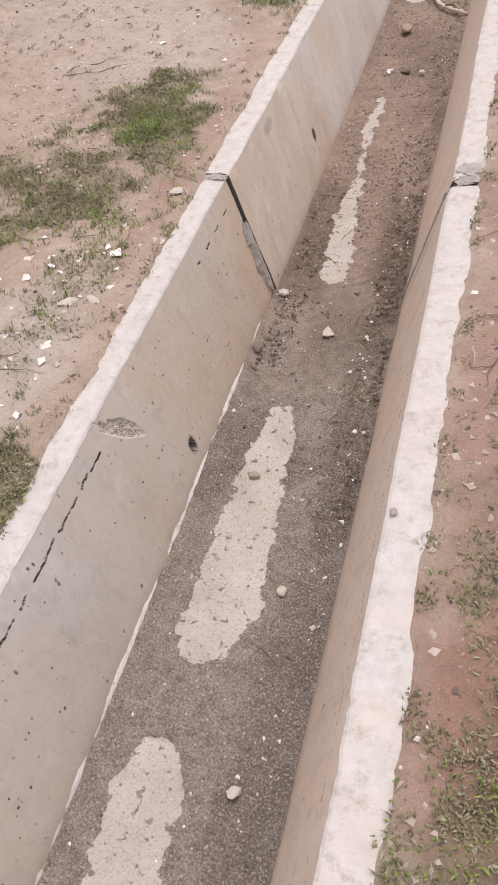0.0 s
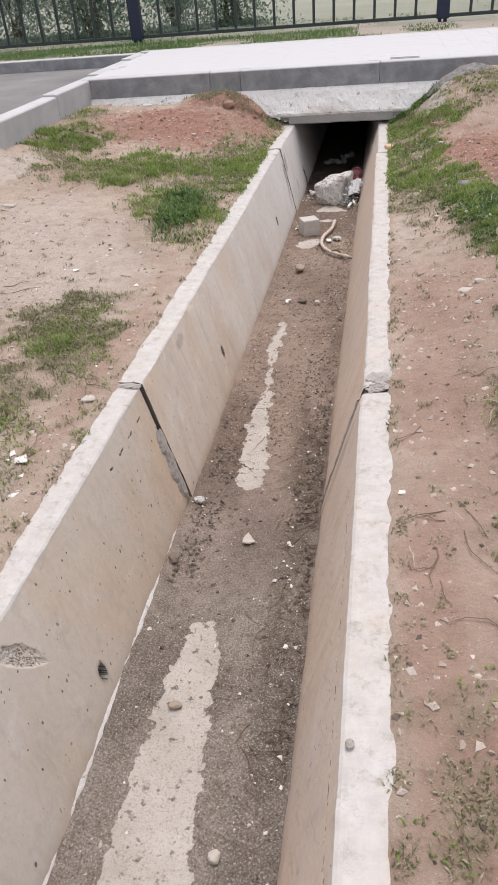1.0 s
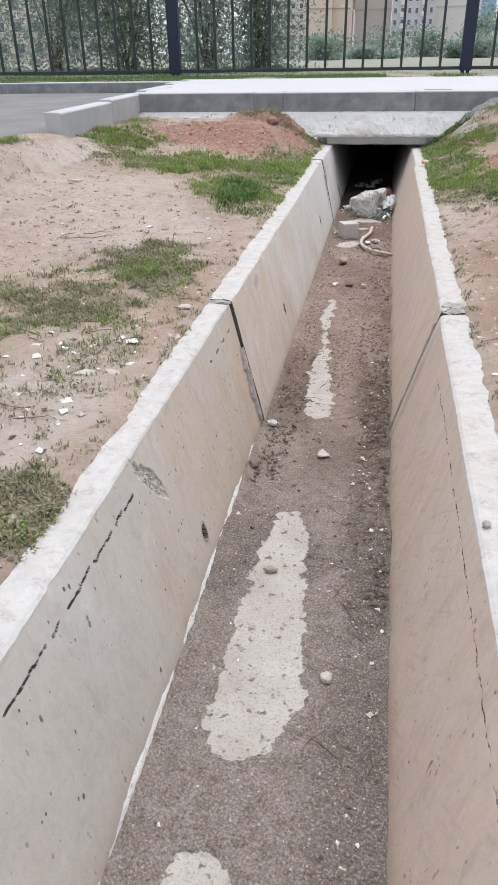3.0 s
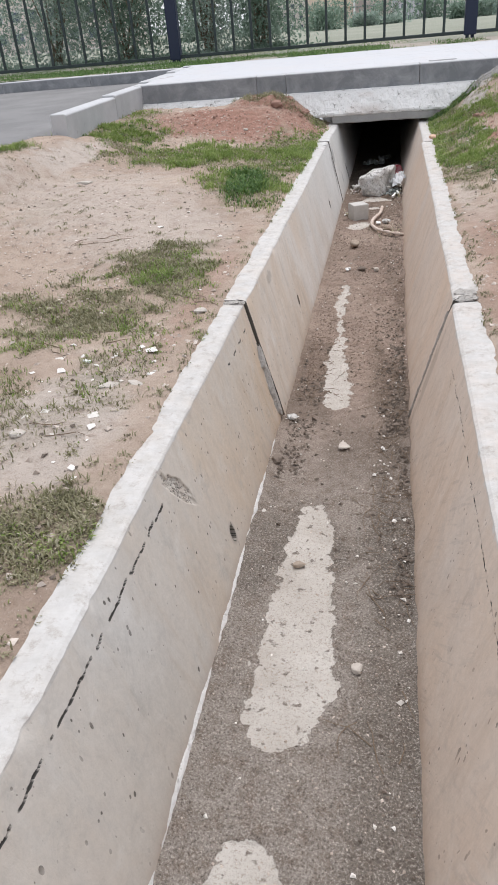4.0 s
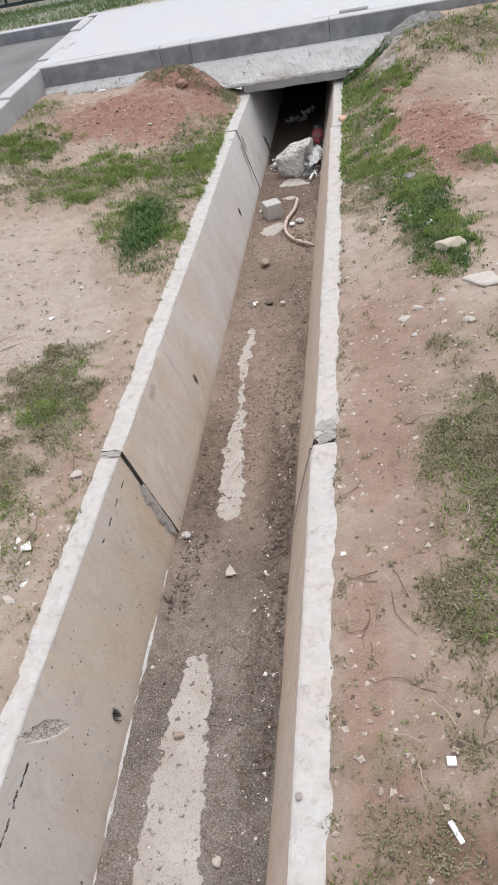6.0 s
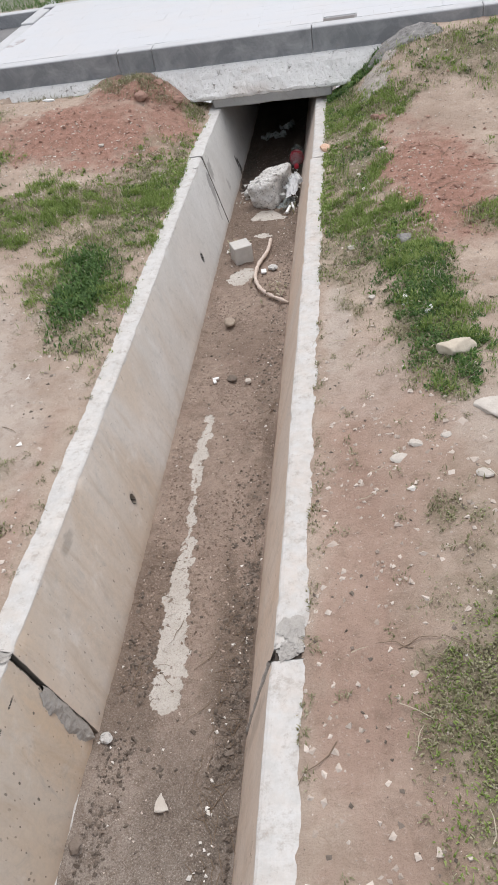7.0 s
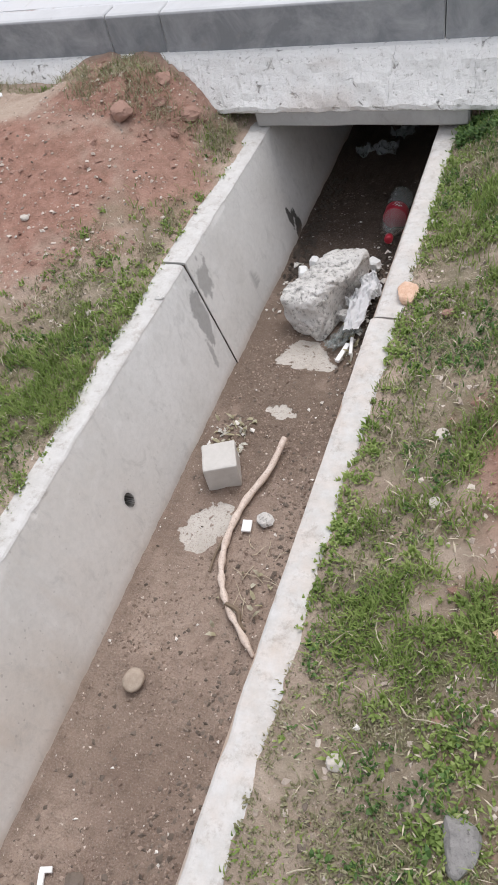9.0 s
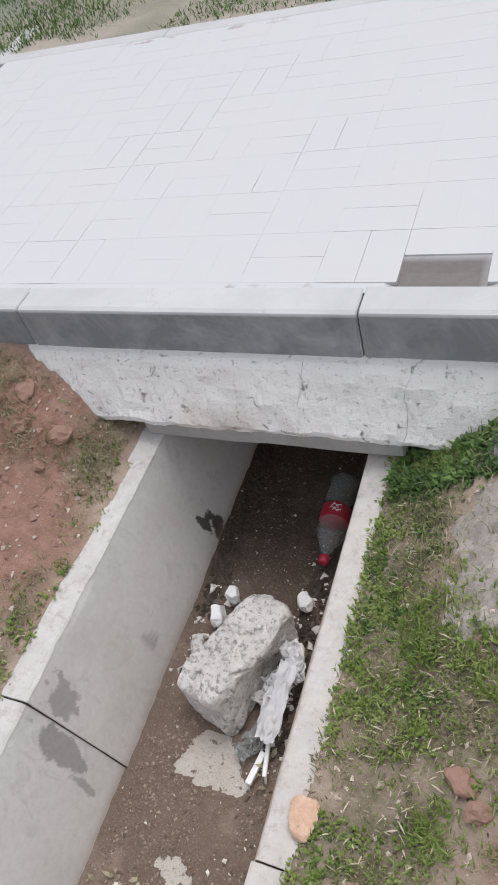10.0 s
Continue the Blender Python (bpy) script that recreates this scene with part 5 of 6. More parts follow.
# ---- litter ----
def crumpled(sx, sy, seed, amp):
    """A crumpled sheet with a little thickness."""
    n = 26
    bm = bmesh.new()
    g = []
    for j in range(n + 1):
        for i in range(n + 1):
            u, v = i / n - 0.5, j / n - 0.5
            p = Vector((u * sx, v * sy, 0))
            q = noise.noise_vector(Vector((u * 3 + seed, v * 3, 0))) * amp + noise.noise_vector(Vector((u * 8, v * 8 + seed, 3))) * amp * 0.45
            g.append(bm.verts.new(p + Vector((q.x * 0.6, q.y * 0.6, abs(q.z) * 1.3))))
    for j in range(n):
        for i in range(n):
            a = j * (n + 1) + i
            bm.faces.new((g[a], g[a + 1], g[a + n + 2], g[a + n + 1]))
    bmesh.ops.solidify(bm, geom=bm.faces[:], thickness=0.0015)
    return bm


thing("plastic_sheet", crumpled(0.068, 0.20, 4, 0.020), PAPER, "crumpled white plastic sheet wedged beside rubble", "litter", at=pose(0.098, 3.48, 0.098, 14, -20, -10))
thing("plastic_sheet", crumpled(0.055, 0.11, 9, 0.022), PAPER, "crumpled white plastic scrap beside rubble", "litter", at=pose(0.112, 3.59, 0.094, 12, -24, 24))
thing("plastic_sheet", crumpled(0.07, 0.07, 23, 0.04), PAPER, "torn white plastic scrap hanging beside rubble", "litter", at=pose(0.078, 3.52, 0.070, -6, 4, 50))
thing("plastic_sheet", crumpled(0.05, 0.13, 31, 0.03), FILM, "crinkled clear film beside the white sheet", "litter", at=pose(0.052, 3.40, 0.022, 5, 6, -30))
thing("plastic_wrapper", crumpled(0.16, 0.07, 14, 0.05), FILM, "crumpled clear plastic wrapper inside the culvert", "litter", at=pose(-0.10, 4.60, 0.015, 0, 0, 12))
thing("plastic_wrapper", crumpled(0.05, 0.14, 19, 0.05), FILM, "crumpled clear plastic wrapper inside the culvert", "litter", at=pose(0.0, 4.74, 0.03, 0, 0, -30))


def scatter(name, pts, sizes, material, label, category, seed, flat=0.6):
    """Many small broken chips as one mesh: jittered octahedra."""
    rng = np.random.default_rng(seed)
    n = len(pts)
    base = np.array([(1, 0, 0), (0, 1, 0), (-1, 0, 0), (0, -1, 0), (0, 0, 1), (0, 0, -0.7)], float)
    v = base[None] * sizes[:, None, None] * rng.uniform(0.55, 1.25, (n, 6, 1))
    v = v + rng.normal(0, 0.22, v.shape) * sizes[:, None, None]
    a = rng.uniform(0, 2 * np.pi, n)
    c, s = np.cos(a)[:, None], np.sin(a)[:, None]
    x, y, z = v[..., 0], v[..., 1], v[..., 2] * flat
    v = np.stack([x * c - y * s, x * s + y * c, z], -1) + pts[:, None, :]
    tri = np.array([(0, 1, 4), (1, 2, 4), (2, 3, 4), (3, 0, 4), (1, 0, 5), (2, 1, 5), (3, 2, 5), (0, 3, 5)])
    f = (tri[None] + (np.arange(n) * 6)[:, None, None]).reshape(-1, 3)
    return tagged(new(name, mesh_of(name, v.reshape(-1, 3), f, material)), label, category, kind="stuff")


def spread(n, boxes, seed, chance=None):
    """Random plan points in boxes (x0, x1, y0, y1, share), thinned by chance(x, y)."""
    rng = np.random.default_rng(seed)
    xs, ys = [], []
    for x0, x1, y0, y1, share in boxes:
        k = int(n * share)
        xs.append(rng.uniform(x0, x1, k))
        ys.append(rng.uniform(y0, y1, k))
    x, y = np.concatenate(xs), np.concatenate(ys)
    if chance is not None:
        keep = rng.uniform(0, 1, len(x)) < chance(x, y)
        x, y = x[keep], y[keep]
    return x, y


BANKS = ((-2.3, -0.45, -2.0, 4.1, 0.55), (0.31, 1.9, -2.0, 4.0, 0.45))


def skewed(n, lo, hi, seed, power=3.0):
    return lo + (hi - lo) * np.random.default_rng(seed).uniform(0, 1, n) ** power


x, y = spread(52000, BANKS, 1, lambda x, y: 0.25 + 0.75 * ease((fbm(x * 3, y * 3, 200) - 0.42) / 0.2))
scatter("gravel", np.stack([x, y, ground_z(x, y)], -1), skewed(len(x), 0.0015, 0.010, 2, 4), CHIPS, "pale stone chips strewn over the soil", "gravel", 3)
x, y = spread(8000, ((-2.3, -0.45, 2.4, 4.1, 0.5), (0.4, 1.5, 1.5, 3.6, 0.5)), 4, lambda x, y: 0.03 + 0.9 * red_at(x, y))
scatter("clods", np.stack([x, y, ground_z(x, y)], -1), skewed(len(x), 0.002, 0.015, 5, 4), RED_CLOD, "small red clay clods", "clods", 6)
x, y = spread(22000, BANKS, 7, lambda x, y: 0.25 + 0.5 * np.maximum(green_at(x, y), olive_at(x, y)))
scatter("clods", np.stack([x, y, ground_z(x, y)], -1), skewed(len(x), 0.0015, 0.009, 8, 3), CLODS, "small brown soil crumbs", "clods", 9)

BED = ((-0.27, 0.12, -1.9, 4.4, 1.0),)
x, y = spread(22000, BED, 10, lambda x, y: np.clip(0.10 + 0.9 * ease((x - 0.0 + 0.10 * (fbm(x * 4, y * 3, 210) - 0.5)) / 0.06) * ease((fbm(x * 8, y * 3, 211) - 0.36) / 0.2), 0, 1) * (1 - 0.85 * bare_amount(x, y)))
scatter("clods", np.stack([x, y, bed_height(x, y)], -1), skewed(len(x), 0.0012, 0.0095, 11, 3.4) * (0.5 + 0.5 * ease((y + 0.75) / 0.3)), CLODS, "dark silt crumbs washed along the bed", "clods", 12)
x, y = spread(9000, BED, 13, lambda x, y: 0.3 + 0.4 * ease((x - 0.0) / 0.06))
scatter("gravel", np.stack([x, y, bed_height(x, y)], -1), skewed(len(x), 0.001, 0.0042, 14, 3), CHIPS, "fine gravel on the silt", "gravel", 15)
x, y = spread(8000, ((-0.02, 0.115, -0.70, 0.75, 0.72), (0.03, 0.115, -0.7, 1.7, 0.15), (-0.26, -0.17, -0.2, 0.75, 0.13)), 28, lambda x, y: ease((fbm(x * 14, y * 9, 215) - 0.42) / 0.15) * np.where(x < -0.1, 1.0, ease((x - 0.035 + 0.12 * (fbm(x * 6, y * 5, 216) - 0.5)) / 0.06)))
scatter("clods", np.stack([x, y, bed_height(x, y) + 0.002], -1), skewed(len(x), 0.0015, 0.0085, 29, 3.2), CLODS, "dark wet dirt lumps along the bed", "clods", 30)
SILT_CRUMB = stone("silt_crumbs", (0.15, 0.108, 0.085), (0.37, 0.29, 0.235), (0.10, 0.075, 0.06), 3, 0.6, True)
x, y = spread(26000, ((-0.26, 0.118, 0.3, 3.6, 1.0),), 44, lambda x, y: (0.12 + 0.88 * ease((fbm(x * 9, y * 6, 217) - 0.42) / 0.14)) * (1 - bare_amount(x, y)))
scatter("clods", np.stack([x, y, bed_height(x, y)], -1), skewed(len(x), 0.0012, 0.0068, 45, 3.0), SILT_CRUMB, "crumbly brown silt on the bed", "clods", 46)
x, y = spread(560, BED, 16, lambda x, y: 0.25 + 0.75 * ease((x - 0.0) / 0.06) * ease((fbm(x * 8, y * 2.5, 213) - 0.4) / 0.15))
WHITE_CHIP = stone("white_chips", (0.62, 0.58, 0.53), (0.82, 0.79, 0.75), (0.5, 0.45, 0.4), 3, 0.3, True)
scatter("gravel", np.stack([x, y, bed_height(x, y) + 0.002], -1), skewed(len(x), 0.0022, 0.0072, 17, 1.7), WHITE_CHIP, "small white stones along the bed", "gravel", 18)
x, y = spread(36, ((0.02, 0.112, -0.95, 0.5, 0.8), (-0.26, -0.18, -0.1, 0.8, 0.2)), 34)
scatter("gravel", np.stack([x, y, bed_height(x, y) + 0.003], -1), skewed(len(x), 0.003, 0.0078, 35, 1.5), WHITE_CHIP, "white stones among wet dirt", "gravel", 36)
x, y = spread(420, BANKS, 19, lambda x, y: 0.25 + 0.7 * ease((fbm(x * 2.5, y * 2.5, 214) - 0.48) / 0.15))
scatter("gravel", np.stack([x, y, ground_z(x, y) + 0.001], -1), skewed(len(x), 0.003, 0.013, 20, 3), WHITE_CHIP, "small white stones on the soil", "gravel", 21, 0.45)
x, y = spread(50, ((-0.85, -0.50, -0.85, -0.15, 0.75), (-1.3, -0.5, 0.6, 1.4, 0.25)), 41)
scatter("gravel", np.stack([x, y, ground_z(x, y) + 0.001], -1), skewed(len(x), 0.005, 0.020, 42, 2.2), WHITE_CHIP, "flat whitish chips on pale soil", "gravel", 43, 0.3)
x, y = spread(60, ((0.34, 0.85, 0.3, 1.1, 0.7), (0.34, 0.6, 1.0, 1.6, 0.1), (0.34, 0.9, -1.2, 0.3, 0.2)), 31)
scatter("gravel", np.stack([x, y, ground_z(x, y) - 0.003], -1), skewed(len(x), 0.006, 0.017, 32, 2), CHIPS, "pale stones trodden into the soil", "gravel", 33, 0.4)
x, y = spread(130, ((0.04, 0.125, 3.3, 3.95, 0.5), (-0.25, -0.15, 3.5, 3.85, 0.3), (-0.25, -0.1, 2.86, 3.02, 0.2)), 22)
scatter("rubble", np.stack([x, y, bed_height(x, y) + 0.004], -1), skewed(len(x), 0.003, 0.016, 23, 2.5), WHITE_CHIP, "white plaster crumbs round the lump", "rubble", 24)
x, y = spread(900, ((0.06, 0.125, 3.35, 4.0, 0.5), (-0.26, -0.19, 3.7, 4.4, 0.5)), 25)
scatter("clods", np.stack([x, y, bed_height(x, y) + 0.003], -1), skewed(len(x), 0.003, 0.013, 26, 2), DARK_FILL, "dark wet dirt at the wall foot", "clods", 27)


def blades(name, x, y, z, length, width, lean, material, label, category, seed, bend=0.35):
    """Grass: each blade a bent, tapering strip of its own."""
    rng = np.random.default_rng(seed)
    n = len(x)
    a = rng.uniform(0, 2 * np.pi, n)
    d = np.stack([np.cos(a), np.sin(a)], -1)
    side = np.stack([-np.sin(a), np.cos(a)], -1) * (width / 2)[:, None]
    tilt = rng.uniform(0.2, 1.0, n) * lean
    mid = np.stack([x, y], -1) + d * (length * 0.5 * np.sin(tilt))[:, None]
    tip = mid + d * (length * 0.5 * np.sin(np.minimum(tilt + bend, 1.9)))[:, None]
    zm = z + length * 0.5 * np.cos(tilt)
    zt = zm + length * 0.5 * np.cos(np.minimum(tilt + bend, 1.9))
    base = np.stack([x, y], -1)
    v = np.stack([np.c_[base - side * 0.7, z - 0.004], np.c_[base + side * 0.7, z - 0.004], np.c_[mid + side, zm], np.c_[mid - side, zm], np.c_[tip, zt]], 1)
    k = np.arange(n) * 5
    faces = [(int(i), int(i) + 1, int(i) + 2, int(i) + 3) for i in k] + [(int(i) + 3, int(i) + 2, int(i) + 4) for i in k]
    return tagged(new(name, mesh_of(name, v.reshape(-1, 3), faces, material)), label, category, kind="stuff")


def sward(name, n, boxes, chance, lengths, widths, lean, material, label, seed, bend=0.35):
    x, y = spread(n, boxes, seed, chance)
    rng = np.random.default_rng(seed + 1)
    tall = 0.6 + 0.8 * fbm(x * 7, y * 7, seed)
    return blades(name, x, y, ground_z(x, y), rng.uniform(*lengths, len(x)) * tall, rng.uniform(*widths, len(x)), lean, material, label, "grass", seed + 2, bend)


GREENS = ((-2.0, -0.425, 1.2, 3.3, 0.44), (-2.0, -0.41, 3.3, 4.1, 0.06), (0.295, 1.1, 0.85, 4.13, 0.40), (1.1, 2.0, 2.5, 4.13, 0.10))
OLIVES = ((-1.2, -0.43, -1.6, 1.2, 0.5), (0.30, 1.2, -1.6, 2.6, 0.5))


def tufts(x, y):
    """Bright fresh tufts in the worn turf."""
    return ease((fbm(x * 4.5, y * 4.5, 230) + 0.35 * (fbm(x * 19, y * 19, 231) - 0.5) - 0.49) / 0.12)


def holes(x, y):
    """Worn gaps in the turf, 0 in a gap."""
    return 0.12 + 0.88 * ease((fbm(x * 13, y * 13, 249) - 0.42) / 0.14)


sward("grass", 420000, GREENS, lambda x, y: np.minimum(1, green_at(x, y) * 1.3) * (0.08 + 0.92 * tufts(x, y)) * holes(x, y), (0.014, 0.040), (0.0017, 0.0036), 0.85, GRASS, "short fresh green grass on the banks", 300)
sward("grass", 330000, GREENS, lambda x, y: np.minimum(1, green_at(x, y) * 1.5) * (1 - 0.45 * tufts(x, y)) * ease((fbm(x * 7, y * 7, 233) - 0.34) / 0.2) * (0.3 + 0.7 * holes(x + 3.1, y)), (0.007, 0.020), (0.0016, 0.0036), 1.5, DRY_GRASS, "short matted olive turf", 305)
sward("weeds", 110000, GREENS, lambda x, y: green_at(x, y) * ease((fbm(x * 5.5, y * 5.5, 232) - 0.54) / 0.12) * holes(x, y), (0.010, 0.026), (0.0025, 0.005), 1.3, LUSH, "dark green low weeds among grass", 310, 0.6)
sward("grass", 420000, OLIVES, lambda x, y: olive_at(x, y) ** 1.3 * (0.2 + 0.8 * ease((fbm(x * 10, y * 10, 234) - 0.38) / 0.2)), (0.007, 0.020), (0.0018, 0.0038), 1.45, DRY_GRASS, "sparse olive grass on trampled soil", 320)
sward("weeds", 90000, OLIVES, lambda x, y: olive_at(x, y) * ease((fbm(x * 6, y * 6, 236) - 0.52) / 0.1), (0.008, 0.020), (0.0022, 0.0045), 1.3, GRASS, "low green weeds on trampled soil", 330, 0.6)
sward("grass", 60000, ((-1.2, -0.55, -0.45, 1.1, 1.0),), lambda x, y: 0.6 * olive_at(x, y) * (0.15 + 0.85 * tufts(x, y)) * holes(x, y), (0.010, 0.026), (0.0018, 0.0036), 1.25, GRASS, "fresh green grass in a worn patch", 335)
x, y = spread(9000, ((-2.0, -0.45, 1.2, 3.4, 0.5), (0.31, 1.1, 0.85, 4.1, 0.5)), 360, lambda x, y: green_at(x, y))
g = np.random.default_rng(361)
blades("straw", x, y, ground_z(x, y) + 0.006, g.uniform(0.008, 0.03, len(x)), g.uniform(0.001, 0.0035, len(x)), 1.55, STRAW, "dry pale stalks and scraps in the turf", "grass", 362, 0.1)
sward("weeds", 15000, ((0.45, 0.95, 0.85, 1.75, 1.0),), lambda x, y: green_at(x, y) * ease((fbm(x * 5, y * 5, 239) - 0.42) / 0.15) * holes(x, y), (0.010, 0.024), (0.002, 0.0045), 1.25, LUSH, "dark green short grass on the bank", 345, 0.4)
sward("weeds", 9000, ((-0.82, -0.48, 1.3, 2.3, 1.0),), lambda x, y: ellipses(x, y, ((-0.66, 1.8, 0.13, 0.42, 6, 1.0),), 238), (0.025, 0.05), (0.005, 0.009), 1.1, LUSH, "lush dark green weed tuft beside the channel", 340, 0.5)


def leafy(n, boxes, chance, per, material, label, seed, lengths=(0.007, 0.017), widths=(0.0035, 0.0075), reach=0.007):
    """Low broad-leaved weeds: each a little rosette of blunt leaves."""
    rng = np.random.default_rng(seed)
    x, y = spread(n, boxes, seed, chance)
    px, py = np.repeat(x, per) + rng.normal(0, reach, len(x) * per), np.repeat(y, per) + rng.normal(0, reach, len(x) * per)
    big = np.repeat(rng.uniform(0.6, 1.35, len(x)), per)
    return blades("weeds", px, py, ground_z(px, py) + rng.uniform(0, 0.007, len(px)), rng.uniform(*lengths, len(px)) * big, rng.uniform(*widths, len(px)) * big, 1.35, material, label, "weeds", seed + 1, 0.5)


leafy(17000, GREENS, lambda x, y: green_at(x, y) * (0.03 + 0.97 * ease((fbm(x * 8, y * 8, 241) - 0.52) / 0.10)), 7, GRASS, "bright green broad-leaved weeds in the turf", 370)
leafy(7000, GREENS, lambda x, y: green_at(x, y) * ease((fbm(x * 6, y * 6, 243) - 0.54) / 0.12), 7, LUSH, "dark green broad-leaved weeds in the turf", 374)
leafy(3500, ((0.47, 0.85, 0.95, 1.85, 1.0),), lambda x, y: green_at(x, y) * (0.2 + 0.8 * ease((fbm(x * 6, y * 6, 244) - 0.42) / 0.12)), 7, LUSH, "dark green clover-like weeds on the bank", 378)
leafy(9000, OLIVES, lambda x, y: olive_at(x, y) ** 1.5 * ease((fbm(x * 9, y * 9, 245) - 0.47) / 0.1), 6, DRY_GRASS, "olive broad-leaved weeds on trampled soil", 382, (0.006, 0.013), (0.003, 0.006))
leafy(700, ((0.29, 0.36, 2.2, 4.1, 0.7), (-0.47, -0.41, 2.0, 4.0, 0.3)), lambda x, y: 0.15 + 0.85 * ease((fbm(y * 5, x * 5, 246) - 0.45) / 0.1), 7, GRASS, "green weeds creeping over the wall edge", 386)
leafy(300, ((0.33, 0.62, 3.92, 4.12, 1.0),), lambda x, y: ease((fbm(x * 9, y * 9, 247) - 0.38) / 0.1), 8, LUSH, "leafy green weeds below the kerb", 390, (0.015, 0.03), (0.006, 0.011), 0.012)
sward("grass", 5000, ((-1.05, -0.45, 3.78, 4.13, 0.7), (-1.7, -1.0, 3.95, 4.1, 0.15), (0.4, 0.7, 3.7, 4.1, 0.15)), lambda x, y: ease((fbm(x * 8, y * 8, 248) - 0.44) / 0.12), (0.02, 0.05), (0.0016, 0.003), 1.2, DRY_GRASS, "withered weeds along the kerb foot", 394, 0.7)


def sprouts(n, seed):
    """Small single weeds dotted over bare soil and along the wall edges."""
    rng = np.random.default_rng(seed)
    x, y = spread(n, ((-1.9, -0.47, -1.9, 2.2, 0.5), (0.33, 1.3, -1.9, 1.6, 0.5)), seed)
    ex = np.concatenate([np.full(90, 0.315) + rng.normal(0, 0.008, 90), np.full(70, -0.455) + rng.normal(0, 0.008, 70)])
    ey = np.concatenate([rng.uniform(-1.8, 4.0, 90), rng.uniform(-1.8, 4.0, 70)])
    cx, cy = np.concatenate([x, ex]), np.concatenate([y, ey])
    per = 16
    px = np.repeat(cx, per) + rng.normal(0, 0.009, len(cx) * per)
    py = np.repeat(cy, per) + rng.normal(0, 0.009, len(cx) * per)
    blades("weeds", px, py, ground_z(px, py), rng.uniform(0.006, 0.018, len(px)), rng.uniform(0.0018, 0.004, len(px)), 1.35, DRY_GRASS, "single small weeds on bare soil", "weeds", seed + 1, 0.6)


sprouts(560, 350)
rng = np.random.default_rng(77)
x, y = spread(110, ((-0.25, -0.13, 2.86, 3.03, 0.6), (0.04, 0.11, 3.28, 3.45, 0.15), (-0.05, 0.1, 2.28, 2.5, 0.15)), 78)
blades("leaf_litter", x, y, bed_height(x, y) + 0.006, rng.uniform(0.012, 0.035, len(x)), rng.uniform(0.005, 0.014, len(x)), 1.57, LEAF_LITTER, "yellowed leaves and paper scraps behind the block", "litter", 79, 0.2)


def twigs(name, n, boxes, zfun, lengths, radius, material, label, seed, chance=None):
    rng = random.Random(seed)
    x, y = spread(n, boxes, seed, chance)
    bm = bmesh.new()
    for px, py in zip(x, y):
        a, l = rng.uniform(0, 6.28), rng.uniform(*lengths)
        pts = []
        for s in range(5):
            pts.append((px, py, float(zfun(np.array([px]), np.array([py]))[0]) + radius * 1.2 + (0.004 if s in (2, 3) else 0)))
            a += rng.uniform(-0.5, 0.5)
            px, py = px + math.cos(a) * l / 4, py + math.sin(a) * l / 4
        t = tube(pts, [radius, radius, radius * 0.9, radius * 0.7, radius * 0.4], 4)
        me = bpy.data.meshes.new("twig")
        t.to_mesh(me)
        t.free()
        bm.from_mesh(me)
        bpy.data.meshes.remove(me)
    me = bpy.data.meshes.new(name)
    bm.to_mesh(me)
    bm.free()
    me.materials.append(material)
    return tagged(new(name, me), label, "twigs", kind="stuff")


twigs("twigs", 90, ((-0.26, -0.10, 0.3, 1.0, 0.15), (0.01, 0.10, -0.75, 0.6, 0.6), (0.01, 0.10, -1.5, 1.6, 0.25)), bed_height, (0.03, 0.12), 0.0010, TWIG, "thin dark twigs and rootlets in the silt", 400)
twigs("twigs", 170, ((0.03, 0.11, -0.65, 0.55, 0.75), (-0.26, -0.16, 0.3, 0.8, 0.25)), bed_height, (0.012, 0.05), 0.0007, TWIG, "tangled dark rootlets in the silt", 404)
twigs("twigs", 110, ((0.35, 1.0, -1.3, 0.2, 0.55), (-1.2, -0.5, -0.8, 1.0, 0.25), (0.7, 1.3, 1.9, 2.9, 0.2)), ground_z, (0.04, 0.14), 0.0013, TWIG, "thin dark twigs on the soil", 401)
twigs("straw", 60, ((0.33, 0.8, -0.9, 3.6, 0.8), (0.0, 0.1, 2.3, 2.6, 0.2)), lambda x, y: np.where(x > 0.2, ground_z(x, y) + 0.008, bed_height(x, y) + 0.004), (0.03, 0.09), 0.0011, STRAW, "pale dry straws", 402)


